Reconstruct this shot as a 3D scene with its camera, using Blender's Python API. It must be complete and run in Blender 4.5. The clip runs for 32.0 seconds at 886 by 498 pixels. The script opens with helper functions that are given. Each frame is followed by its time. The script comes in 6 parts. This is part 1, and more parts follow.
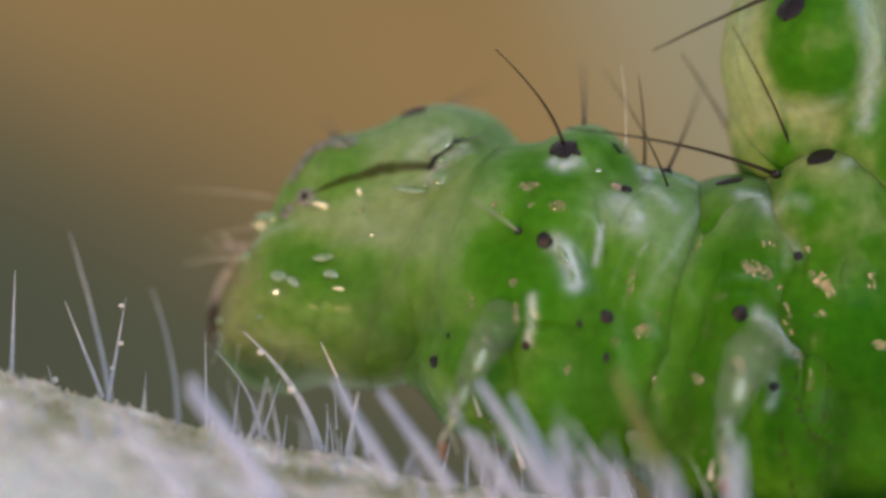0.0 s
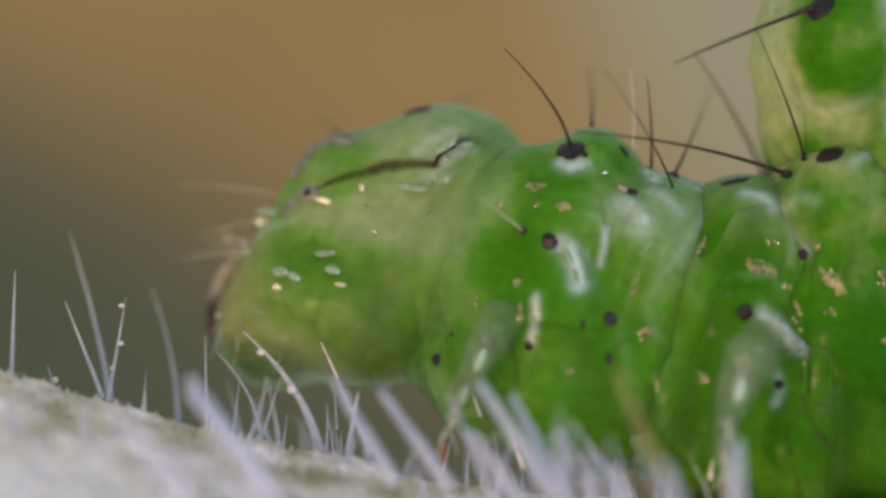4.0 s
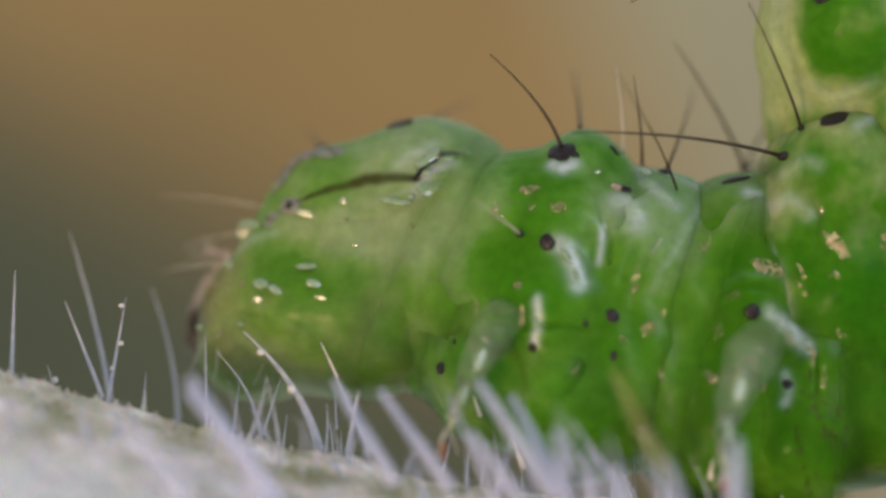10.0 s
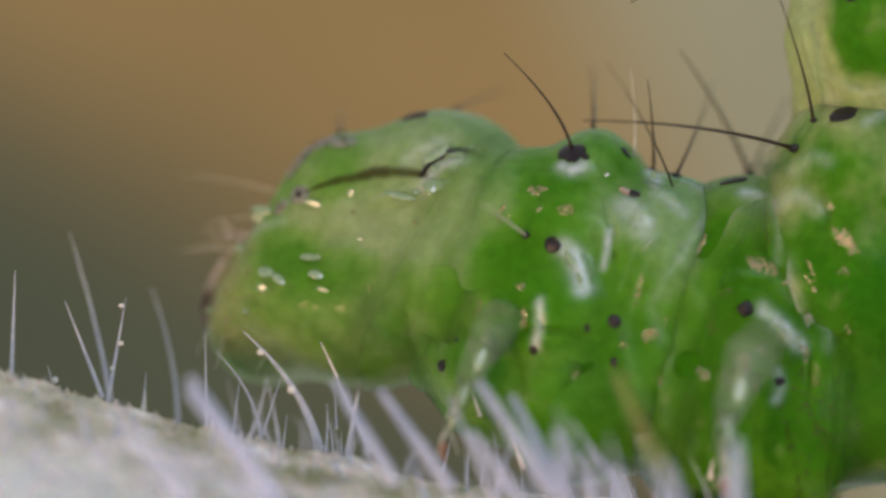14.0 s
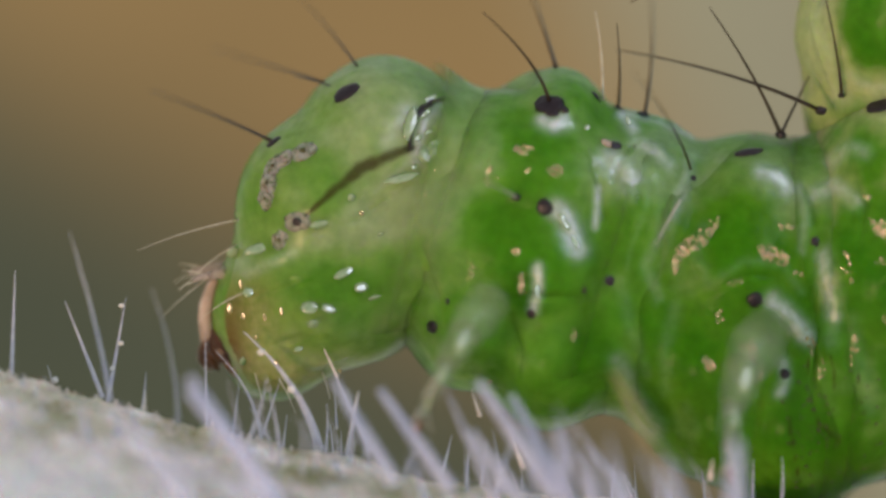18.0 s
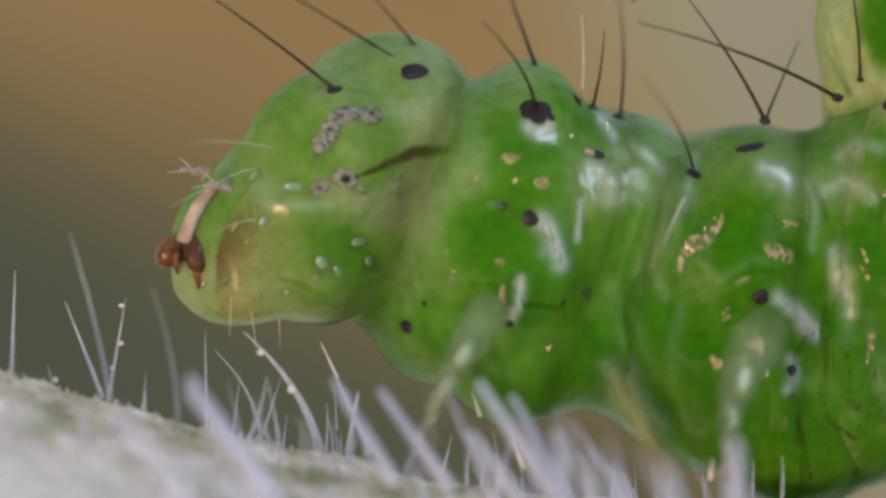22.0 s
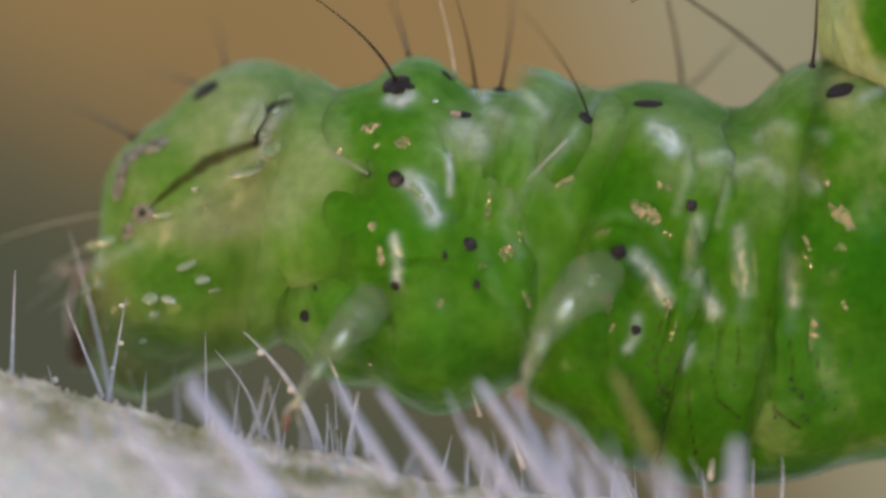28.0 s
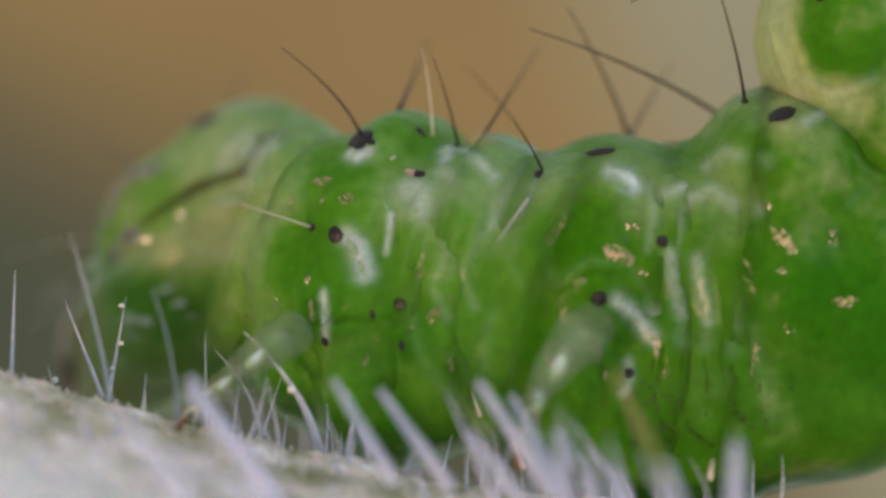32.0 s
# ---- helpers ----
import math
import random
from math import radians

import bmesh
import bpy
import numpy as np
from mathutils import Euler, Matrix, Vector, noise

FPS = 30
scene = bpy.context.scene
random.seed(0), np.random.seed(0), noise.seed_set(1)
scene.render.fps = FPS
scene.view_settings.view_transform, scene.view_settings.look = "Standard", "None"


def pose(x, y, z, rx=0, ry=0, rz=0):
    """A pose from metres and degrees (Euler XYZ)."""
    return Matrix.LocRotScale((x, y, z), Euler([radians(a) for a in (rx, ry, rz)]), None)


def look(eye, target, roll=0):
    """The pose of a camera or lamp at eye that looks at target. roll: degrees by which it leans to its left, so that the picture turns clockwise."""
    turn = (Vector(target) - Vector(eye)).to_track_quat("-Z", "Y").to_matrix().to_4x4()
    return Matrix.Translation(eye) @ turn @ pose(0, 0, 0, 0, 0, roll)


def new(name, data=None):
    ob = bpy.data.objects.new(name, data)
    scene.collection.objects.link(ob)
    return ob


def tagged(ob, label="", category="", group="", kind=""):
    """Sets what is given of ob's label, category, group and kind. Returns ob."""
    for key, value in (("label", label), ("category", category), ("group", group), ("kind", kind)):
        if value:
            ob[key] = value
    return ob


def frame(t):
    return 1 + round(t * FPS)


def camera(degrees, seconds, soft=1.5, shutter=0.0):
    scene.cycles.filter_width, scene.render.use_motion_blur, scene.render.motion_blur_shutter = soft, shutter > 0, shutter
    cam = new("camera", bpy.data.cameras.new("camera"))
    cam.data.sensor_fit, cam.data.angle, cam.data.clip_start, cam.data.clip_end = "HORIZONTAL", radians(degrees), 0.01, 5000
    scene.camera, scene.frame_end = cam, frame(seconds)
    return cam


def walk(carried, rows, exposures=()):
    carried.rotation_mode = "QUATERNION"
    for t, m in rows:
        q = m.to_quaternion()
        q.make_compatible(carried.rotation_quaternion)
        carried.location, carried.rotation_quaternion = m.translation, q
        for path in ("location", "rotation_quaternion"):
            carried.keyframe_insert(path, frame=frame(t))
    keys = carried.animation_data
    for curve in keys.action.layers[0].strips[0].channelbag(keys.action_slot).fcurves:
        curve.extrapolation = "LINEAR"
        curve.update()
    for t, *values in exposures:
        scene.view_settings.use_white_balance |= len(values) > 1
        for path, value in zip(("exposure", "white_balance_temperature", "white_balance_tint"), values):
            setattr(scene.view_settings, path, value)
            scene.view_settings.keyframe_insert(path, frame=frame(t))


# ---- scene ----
from mathutils.bvhtree import BVHTree

# Lengths on the plan are in units of 2.5 micrometres: x to the right, y down,
# d away from the lens, from the plane in which the nearest leaf hairs stand.
U = 2.5e-6
EYE = 32000.0
FOV = 2 * math.degrees(math.atan(784 / EYE))

cam = camera(FOV, 32.0, soft=3.2)
cam.data.dof.use_dof = True
FOCUS = 120
cam.data.dof.focus_distance = (EYE + FOCUS) * U
cam.data.dof.aperture_fstop = 145.0
STILL = look((0, -EYE * U, 0), (0, 0, 0))
walk(cam, [(0, STILL), (32, STILL)])


def P(x, y, d):
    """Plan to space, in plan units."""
    return Vector((x - 784, d, 441 - y))


def Q(x, y, d):
    """The same, spread with the distance from the lens."""
    s = 1 + d / EYE
    return Vector(((x - 784) * s, d, (441 - y) * s))


# ---- light ----
world = bpy.data.worlds.new("room")
scene.world = world
world.use_nodes = True
wn, wl = world.node_tree.nodes, world.node_tree.links
geo = wn.new("ShaderNodeTexCoord")
split = wn.new("ShaderNodeSeparateXYZ")
wl.new(geo.outputs["Generated"], split.inputs[0])
fall = wn.new("ShaderNodeValToRGB")
fall.color_ramp.elements[0].position, fall.color_ramp.elements[0].color = 0.25, (1.25, 1.30, 1.10, 1)
fall.color_ramp.elements[1].position, fall.color_ramp.elements[1].color = 0.85, (0.72, 0.76, 0.77, 1)
half = wn.new("ShaderNodeMath")
half.operation = "MULTIPLY_ADD"
half.inputs[1].default_value = half.inputs[2].default_value = 0.5
wl.new(split.outputs["Z"], half.inputs[0])
wl.new(half.outputs[0], fall.inputs[0])
wl.new(fall.outputs[0], wn["Background"].inputs[0])
wn["Background"].inputs[1].default_value = 0.62


def area_lamp(name, place, colour, watts, wide, high):
    data = bpy.data.lights.new(name, "AREA")
    data.shape, data.size, data.size_y = "RECTANGLE", wide, high
    data.color, data.energy = colour, watts
    ob = new(name, data)
    ob.matrix_world = look(place, (0, 0, 0))
    return ob


area_lamp("window_light", (0.036, -0.038, 0.040), (0.69, 0.75, 1.0), 0.0150, 0.015, 0.017)
area_lamp("warm_lamp", (-0.024, -0.047, -0.014), (1.0, 0.59, 0.32), 0.0240, 0.0056, 0.0056)


# ---- materials ----
def shader(name):
    m = bpy.data.materials.new(name)
    m.use_nodes = True
    return m, m.node_tree.nodes, m.node_tree.links, m.node_tree.nodes["Principled BSDF"]


def noise_node(nodes, links, size, detail=3.0, vec=None, rough=0.55):
    n = nodes.new("ShaderNodeTexNoise")
    n.inputs["Scale"].default_value = 1.0 / (size * U)
    n.inputs["Detail"].default_value = detail
    n.inputs["Roughness"].default_value = rough
    if vec is None:
        vec = nodes.new("ShaderNodeTexCoord").outputs["Object"]
    links.new(vec, n.inputs["Vector"])
    return n


def ramp_node(nodes, links, source, stops):
    r = nodes.new("ShaderNodeValToRGB")
    while len(r.color_ramp.elements) < len(stops):
        r.color_ramp.elements.new(0.5)
    for e, (at, c) in zip(r.color_ramp.elements, stops):
        e.position, e.color = at, (*c, 1)
    links.new(source, r.inputs[0])
    return r


def skin(name, dark, mid, light, size=170, rough=0.24, sss=0.7, grain=0.26, spec=0.04, film_rough=0.42, film_ior=2.2):
    """Thin wet cuticle over green flesh; tone runs from deep green to milky, window sheen on folds is painted in pale.
    """
    m, nodes, links, b = shader(name)
    vec = nodes.new("ShaderNodeTexCoord").outputs["Object"]
    broad = noise_node(nodes, links, size, 3.0, vec)
    tone = nodes.new("ShaderNodeAttribute")
    tone.attribute_name = "tone"
    pale_sheen = nodes.new("ShaderNodeAttribute")
    pale_sheen.attribute_name = "pale_sheen"
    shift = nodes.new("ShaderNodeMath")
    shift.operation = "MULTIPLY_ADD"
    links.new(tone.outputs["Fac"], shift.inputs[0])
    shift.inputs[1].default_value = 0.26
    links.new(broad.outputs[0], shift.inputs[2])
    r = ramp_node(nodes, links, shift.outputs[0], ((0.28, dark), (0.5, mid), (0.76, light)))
    fine = noise_node(nodes, links, 26, 3.0, vec)
    fr = ramp_node(nodes, links, fine.outputs[0], ((0.3, (0.80, 0.84, 0.78)), (0.7, (1.12, 1.10, 1.15))))
    mix = nodes.new("ShaderNodeMix")
    mix.data_type, mix.blend_type = "RGBA", "MULTIPLY"
    mix.inputs[0].default_value = 1.0
    links.new(r.outputs[0], mix.inputs[6])
    links.new(fr.outputs[0], mix.inputs[7])
    streak = noise_node(nodes, links, 14, 3.0, vec)
    thin = nodes.new("ShaderNodeMath")
    thin.operation = "MULTIPLY"
    links.new(pale_sheen.outputs["Fac"], thin.inputs[0])
    links.new(streak.outputs[0], thin.inputs[1])
    # pale window reflection mixed into the base colour
    sheen_mix = nodes.new("ShaderNodeMix")
    sheen_mix.data_type = "RGBA"
    links.new(thin.outputs[0], sheen_mix.inputs[0])
    links.new(mix.outputs[2], sheen_mix.inputs[6])
    sheen_mix.inputs[7].default_value = (0.40, 0.48, 0.50, 1)
    buff = nodes.new("ShaderNodeAttribute")
    buff.attribute_name = "buff"
    tanned = ramp_node(nodes, links, streak.outputs[0], ((0.3, (0.16, 0.20, 0.060)), (0.7, (0.29, 0.29, 0.14))))
    fleshy = nodes.new("ShaderNodeMix")
    fleshy.data_type = "RGBA"
    links.new(buff.outputs["Fac"], fleshy.inputs[0])
    links.new(sheen_mix.outputs[2], fleshy.inputs[6])
    links.new(tanned.outputs[0], fleshy.inputs[7])
    rust = nodes.new("ShaderNodeAttribute")
    rust.attribute_name = "rust"
    rusty = nodes.new("ShaderNodeMix")
    rusty.data_type = "RGBA"
    links.new(rust.outputs["Fac"], rusty.inputs[0])
    links.new(fleshy.outputs[2], rusty.inputs[6])
    rusty.inputs[7].default_value = (0.105, 0.052, 0.022, 1)
    ink = nodes.new("ShaderNodeAttribute")
    ink.attribute_name = "ink"
    ragged = nodes.new("ShaderNodeMath")
    ragged.operation = "MULTIPLY_ADD"
    links.new(fine.outputs[0], ragged.inputs[0])
    ragged.inputs[1].default_value = 0.95
    links.new(ink.outputs["Fac"], ragged.inputs[2])
    edge = nodes.new("ShaderNodeMapRange")
    edge.interpolation_type = "SMOOTHSTEP"
    edge.inputs["From Min"].default_value, edge.inputs["From Max"].default_value = 0.60, 1.50
    edge.inputs["To Max"].default_value = 0.88
    links.new(ragged.outputs[0], edge.inputs["Value"])
    dyed = nodes.new("ShaderNodeMix")
    dyed.data_type = "RGBA"
    links.new(edge.outputs[0], dyed.inputs[0])
    links.new(rusty.outputs[2], dyed.inputs[6])
    dyed.inputs[7].default_value = (0.034, 0.030, 0.008, 1)
    links.new(dyed.outputs[2], b.inputs["Base Color"])
    b.inputs["Subsurface Weight"].default_value = sss
    b.inputs["Subsurface Radius"].default_value = (0.6, 1.0, 0.25)
    b.inputs["Subsurface Scale"].default_value = 110 * U
    b.inputs["Roughness"].default_value = rough
    b.inputs["IOR"].default_value = 1.42
    fade = nodes.new("ShaderNodeAttribute")
    fade.attribute_name = "fade"
    clear = nodes.new("ShaderNodeMath")
    clear.operation = "MULTIPLY"
    clear.inputs[1].default_value = 0.94
    links.new(fade.outputs["Fac"], clear.inputs[0])
    links.new(clear.outputs[0], b.inputs["Alpha"])
    grains = noise_node(nodes, links, 10, 2.0, vec)
    folds = noise_node(nodes, links, 60, 3.0, vec)
    add = nodes.new("ShaderNodeMath")
    add.operation = "MULTIPLY_ADD"
    links.new(folds.outputs[0], add.inputs[0])
    add.inputs[1].default_value = 3.0
    links.new(grains.outputs[0], add.inputs[2])
    bump = nodes.new("ShaderNodeBump")
    patch = noise_node(nodes, links, 95, 2.0, vec)
    rise = nodes.new("ShaderNodeMapRange")
    rise.inputs["From Min"].default_value, rise.inputs["From Max"].default_value = 0.47, 0.62
    rise.inputs["To Min"].default_value, rise.inputs["To Max"].default_value = grain * 0.3, grain * 1.2
    links.new(patch.outputs[0], rise.inputs["Value"])
    links.new(rise.outputs[0], bump.inputs["Strength"])
    bump.inputs["Distance"].default_value = 6 * U
    links.new(add.outputs[0], bump.inputs["Height"])
    links.new(bump.outputs[0], b.inputs["Normal"])
    # a wet film, which also lies over the painted sheen
    wet = nodes.new("ShaderNodeAttribute")
    wet.attribute_name = "film"
    smooth = nodes.new("ShaderNodeMath")
    smooth.operation = "MULTIPLY_ADD"
    smooth.use_clamp = True
    links.new(pale_sheen.outputs["Fac"], smooth.inputs[0])
    smooth.inputs[1].default_value = 0.3
    links.new(wet.outputs["Fac"], smooth.inputs[2])
    links.new(smooth.outputs[0], b.inputs["Coat Weight"])
    gloss = nodes.new("ShaderNodeMapRange")
    gloss.inputs["To Min"].default_value, gloss.inputs["To Max"].default_value = 0.3, film_rough
    links.new(pale_sheen.outputs["Fac"], gloss.inputs["Value"])
    links.new(gloss.outputs[0], b.inputs["Coat Roughness"])
    b.inputs["Coat IOR"].default_value = film_ior
    b.inputs["Specular IOR Level"].default_value = spec
    swells = nodes.new("ShaderNodeMath")
    swells.operation = "MULTIPLY"
    links.new(noise_node(nodes, links, 50.0, 1.0, vec).outputs[0], swells.inputs[0])
    swells.inputs[1].default_value = 9.0 * U
    rough_film = nodes.new("ShaderNodeBump")
    rough_film.inputs["Distance"].default_value = 1.0
    links.new(swells.outputs[0], rough_film.inputs["Height"])
    links.new(rough_film.outputs[0], b.inputs["Coat Normal"])
    return m


def plain(name, dark, light, rough=0.4, size=30, sss=0.0, bump_by=0.3, alpha=1.0, trans=0.0, ior=1.38):
    m, nodes, links, b = shader(name)
    n = noise_node(nodes, links, size, 3.0)
    r = ramp_node(nodes, links, n.outputs[0], ((0.3, dark), (0.7, light)))
    links.new(r.outputs[0], b.inputs["Base Color"])
    b.inputs["Roughness"].default_value = rough
    b.inputs["Subsurface Weight"].default_value = sss
    b.inputs["Subsurface Scale"].default_value = 20 * U
    b.inputs["Alpha"].default_value = alpha
    b.inputs["Transmission Weight"].default_value = trans
    b.inputs["IOR"].default_value = ior
    bump = nodes.new("ShaderNodeBump")
    bump.inputs["Strength"].default_value = bump_by
    bump.inputs["Distance"].default_value = 4 * U
    fine = noise_node(nodes, links, size * 0.3, 2.0)
    links.new(fine.outputs[0], bump.inputs["Height"])
    links.new(bump.outputs[0], b.inputs["Normal"])
    return m


SKIN_HEAD = skin("head_cuticle", (0.070, 0.195, 0.017), (0.130, 0.250, 0.055), (0.228, 0.316, 0.154), 150, 0.2, 0.7, 0.20, spec=0.06, film_rough=0.3, film_ior=2.2)
SKIN_BODY = skin("body_cuticle", (0.044, 0.172, 0.007), (0.076, 0.214, 0.019), (0.165, 0.280, 0.108), 160)
SKIN_NECK = skin("neck_cuticle", (0.062, 0.196, 0.012), (0.110, 0.246, 0.036), (0.205, 0.312, 0.135), 155, 0.28, 0.7, 0.2)
SKIN_MID = skin("middle_cuticle", (0.034, 0.150, 0.004), (0.060, 0.178, 0.010), (0.140, 0.245, 0.080), 150)
SKIN_REAR = skin("rear_cuticle", (0.026, 0.138, 0.004), (0.056, 0.178, 0.010), (0.27, 0.335, 0.14), 170)
BLACK = plain("black_sclerite", (0.006, 0.004, 0.008), (0.02, 0.014, 0.02), 0.35, 10)
BRONZE = plain("bronze_sclerite", (0.10, 0.07, 0.05), (0.42, 0.34, 0.28), 0.2, 12)
BRISTLE = plain("brown_bristle", (0.014, 0.009, 0.005), (0.035, 0.022, 0.012), 0.35, 20)
PALE_BRISTLE = plain("pale_bristle", (0.45, 0.42, 0.36), (0.6, 0.58, 0.5), 0.3, 20, alpha=0.8)
STRIPE = plain("brown_stripe", (0.018, 0.020, 0.004), (0.05, 0.05, 0.012), 0.35, 30)
MOUTH = plain("brown_mouthparts", (0.030, 0.012, 0.006), (0.10, 0.042, 0.018), 0.35, 34, 0.1)
AMBER = plain("amber_cuticle", (0.060, 0.024, 0.010), (0.20, 0.090, 0.040), 0.3, 30, 0.05)
# for added glint pieces: lamp gold put into the grain colour, then glossy facets
GOLD_GLINT = plain("golden_glint_grain", (0.09, 0.11, 0.015), (0.22, 0.16, 0.03), 0.2, 12, 0.0, 0.05, ior=2.5)
GLINT = plain("wet_film", (0.13, 0.23, 0.08), (0.22, 0.30, 0.16), 0.22, 14, 0.0, 0.25, ior=2.5)
ANTENNA = plain("clear_pink_antenna", (0.32, 0.26, 0.25), (0.52, 0.46, 0.46), 0.12, 16, 0.0, alpha=0.5)
LABRUM = plain("pinkish_labrum", (0.26, 0.19, 0.15), (0.46, 0.39, 0.35), 0.2, 40, 0.1)
LENS_GREY = plain("grey_eye_ring", (0.13, 0.13, 0.11), (0.44, 0.42, 0.43), 0.12, 9, 0.2, 0.6, alpha=0.58)
LEGSKIN = plain("clear_leg_cuticle", (0.12, 0.19, 0.08), (0.30, 0.36, 0.26), 0.12, 30, 0.0, 0.8, alpha=0.22, ior=1.9)
CLAW = plain("red_brown_claw", (0.12, 0.04, 0.02), (0.25, 0.10, 0.05), 0.35, 12)
HAIR = plain("glassy_hair", (0.60, 0.62, 0.86), (0.88, 0.90, 1.0), 0.08, 16, 0.0, 0.9, alpha=0.66, trans=0.5)
GLINT_HAIR = plain("warm_rough_glint", (0.55, 0.48, 0.44), (0.95, 0.86, 0.78), 0.10, 14, 0.0, 1.0, alpha=0.8)
THICK_HAIR = plain("milky_hair", (0.44, 0.49, 0.76), (0.72, 0.79, 1.0), 0.14, 16, 0.0, 0.6, alpha=0.5, trans=0.3)
TAN_HAIR = plain("tan_clear_hair", (0.30, 0.26, 0.10), (0.50, 0.42, 0.20), 0.2, 30, 0.0, 0.8, alpha=0.15)
BEAD = plain("clear_bead", (0.6, 0.6, 0.6), (0.75, 0.75, 0.75), 0.12, 20, alpha=0.7)


def leaf_material():
    m, nodes, links, b = shader("pale_leaf")
    vec = nodes.new("ShaderNodeTexCoord").outputs["Object"]
    cells = nodes.new("ShaderNodeTexVoronoi")
    cells.inputs["Scale"].default_value = 1 / (26 * U)
    links.new(vec, cells.inputs["Vector"])
    n = noise_node(nodes, links, 105, 6.0, vec, 0.62)
    r = ramp_node(nodes, links, n.outputs[0], ((0.34, (0.25, 0.235, 0.10)), (0.48, (0.55, 0.49, 0.36)), (0.56, (0.76, 0.64, 0.56)), (0.68, (0.96, 0.87, 0.86))))
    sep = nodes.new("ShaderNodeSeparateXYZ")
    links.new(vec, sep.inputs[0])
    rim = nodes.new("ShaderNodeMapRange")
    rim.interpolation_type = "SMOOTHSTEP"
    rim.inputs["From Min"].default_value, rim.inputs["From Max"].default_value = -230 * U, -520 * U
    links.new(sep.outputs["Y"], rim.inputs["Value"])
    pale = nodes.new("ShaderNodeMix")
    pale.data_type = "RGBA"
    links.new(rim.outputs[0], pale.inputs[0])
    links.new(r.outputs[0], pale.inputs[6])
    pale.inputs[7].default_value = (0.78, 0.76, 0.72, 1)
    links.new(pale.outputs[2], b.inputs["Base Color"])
    b.inputs["Roughness"].default_value = 0.32
    b.inputs["Subsurface Weight"].default_value = 0.3
    b.inputs["Subsurface Scale"].default_value = 40 * U
    bump = nodes.new("ShaderNodeBump")
    bump.inputs["Strength"].default_value = 1.0
    bump.inputs["Distance"].default_value = 14 * U
    links.new(cells.outputs["Distance"], bump.inputs["Height"])
    links.new(bump.outputs[0], b.inputs["Normal"])
    # glassy flakes of wax in scattered patches
    flakes = noise_node(nodes, links, 40, 3.0, vec, 0.6)
    worn = nodes.new("ShaderNodeMapRange")
    worn.inputs["From Min"].default_value, worn.inputs["From Max"].default_value = 0.46, 0.54
    links.new(flakes.outputs[0], worn.inputs["Value"])
    links.new(worn.outputs[0], b.inputs["Coat Weight"])
    b.inputs["Coat Roughness"].default_value = 0.06
    b.inputs["Coat IOR"].default_value = 1.8
    grit = noise_node(nodes, links, 12, 1.0, vec)
    flake_bump = nodes.new("ShaderNodeBump")
    flake_bump.inputs["Distance"].default_value = 14 * U
    links.new(grit.outputs[0], flake_bump.inputs["Height"])
    links.new(flake_bump.outputs[0], b.inputs["Coat Normal"])
    return m


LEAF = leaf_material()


def backdrop_material():
    """A self-lit sheet in the colours of far, unfocused dead leaves and a lighter gap between them."""
    m = bpy.data.materials.new("self_lit_blur")
    m.use_nodes = True
    nodes, links = m.node_tree.nodes, m.node_tree.links
    nodes.clear()
    out = nodes.new("ShaderNodeOutputMaterial")
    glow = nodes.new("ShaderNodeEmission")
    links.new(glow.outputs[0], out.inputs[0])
    sep = nodes.new("ShaderNodeSeparateXYZ")
    vec = nodes.new("ShaderNodeTexCoord").outputs["Object"]
    links.new(vec, sep.inputs[0])

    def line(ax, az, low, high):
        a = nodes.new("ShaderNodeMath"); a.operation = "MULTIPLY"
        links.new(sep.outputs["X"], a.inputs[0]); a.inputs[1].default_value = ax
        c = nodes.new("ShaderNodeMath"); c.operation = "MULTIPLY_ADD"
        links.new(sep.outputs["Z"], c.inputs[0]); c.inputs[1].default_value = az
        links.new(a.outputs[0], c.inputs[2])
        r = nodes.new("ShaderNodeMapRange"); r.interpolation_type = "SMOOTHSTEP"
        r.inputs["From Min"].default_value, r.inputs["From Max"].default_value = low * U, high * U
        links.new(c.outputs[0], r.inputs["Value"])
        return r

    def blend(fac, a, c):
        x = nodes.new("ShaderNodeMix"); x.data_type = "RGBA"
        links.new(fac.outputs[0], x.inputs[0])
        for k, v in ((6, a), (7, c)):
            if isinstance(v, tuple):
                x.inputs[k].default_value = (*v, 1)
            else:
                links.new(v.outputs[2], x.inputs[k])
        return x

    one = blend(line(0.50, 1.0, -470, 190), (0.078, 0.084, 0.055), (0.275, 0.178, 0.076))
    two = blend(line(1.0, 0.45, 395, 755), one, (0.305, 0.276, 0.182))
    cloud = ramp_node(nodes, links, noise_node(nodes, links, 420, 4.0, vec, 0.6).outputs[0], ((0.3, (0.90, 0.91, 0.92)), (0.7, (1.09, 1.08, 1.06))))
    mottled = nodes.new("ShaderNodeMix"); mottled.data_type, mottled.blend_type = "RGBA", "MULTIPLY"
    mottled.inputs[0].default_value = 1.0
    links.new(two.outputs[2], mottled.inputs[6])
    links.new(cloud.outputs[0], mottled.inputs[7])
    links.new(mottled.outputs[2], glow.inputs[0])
    return m


BACK = backdrop_material()


# ---- mesh helpers, all in plan units ----
def mesh_of(name, verts, faces, material, smooth=True):
    me = bpy.data.meshes.new(name)
    me.from_pydata([(v[0] * U, v[1] * U, v[2] * U) for v in verts], [], faces)
    me.materials.append(material)
    me.polygons.foreach_set("use_smooth", [smooth] * len(me.polygons))
    me.update()
    return me


def part(name, verts, faces, material, parent, label="", home=(0, 0, 0)):
    """One mesh under a thing or a part; the vertices are given from home."""
    h = Vector(home)
    ob = new(name, mesh_of(name, [Vector(v) - h for v in verts], faces, material))
    ob.parent = parent
    return tagged(ob, label)


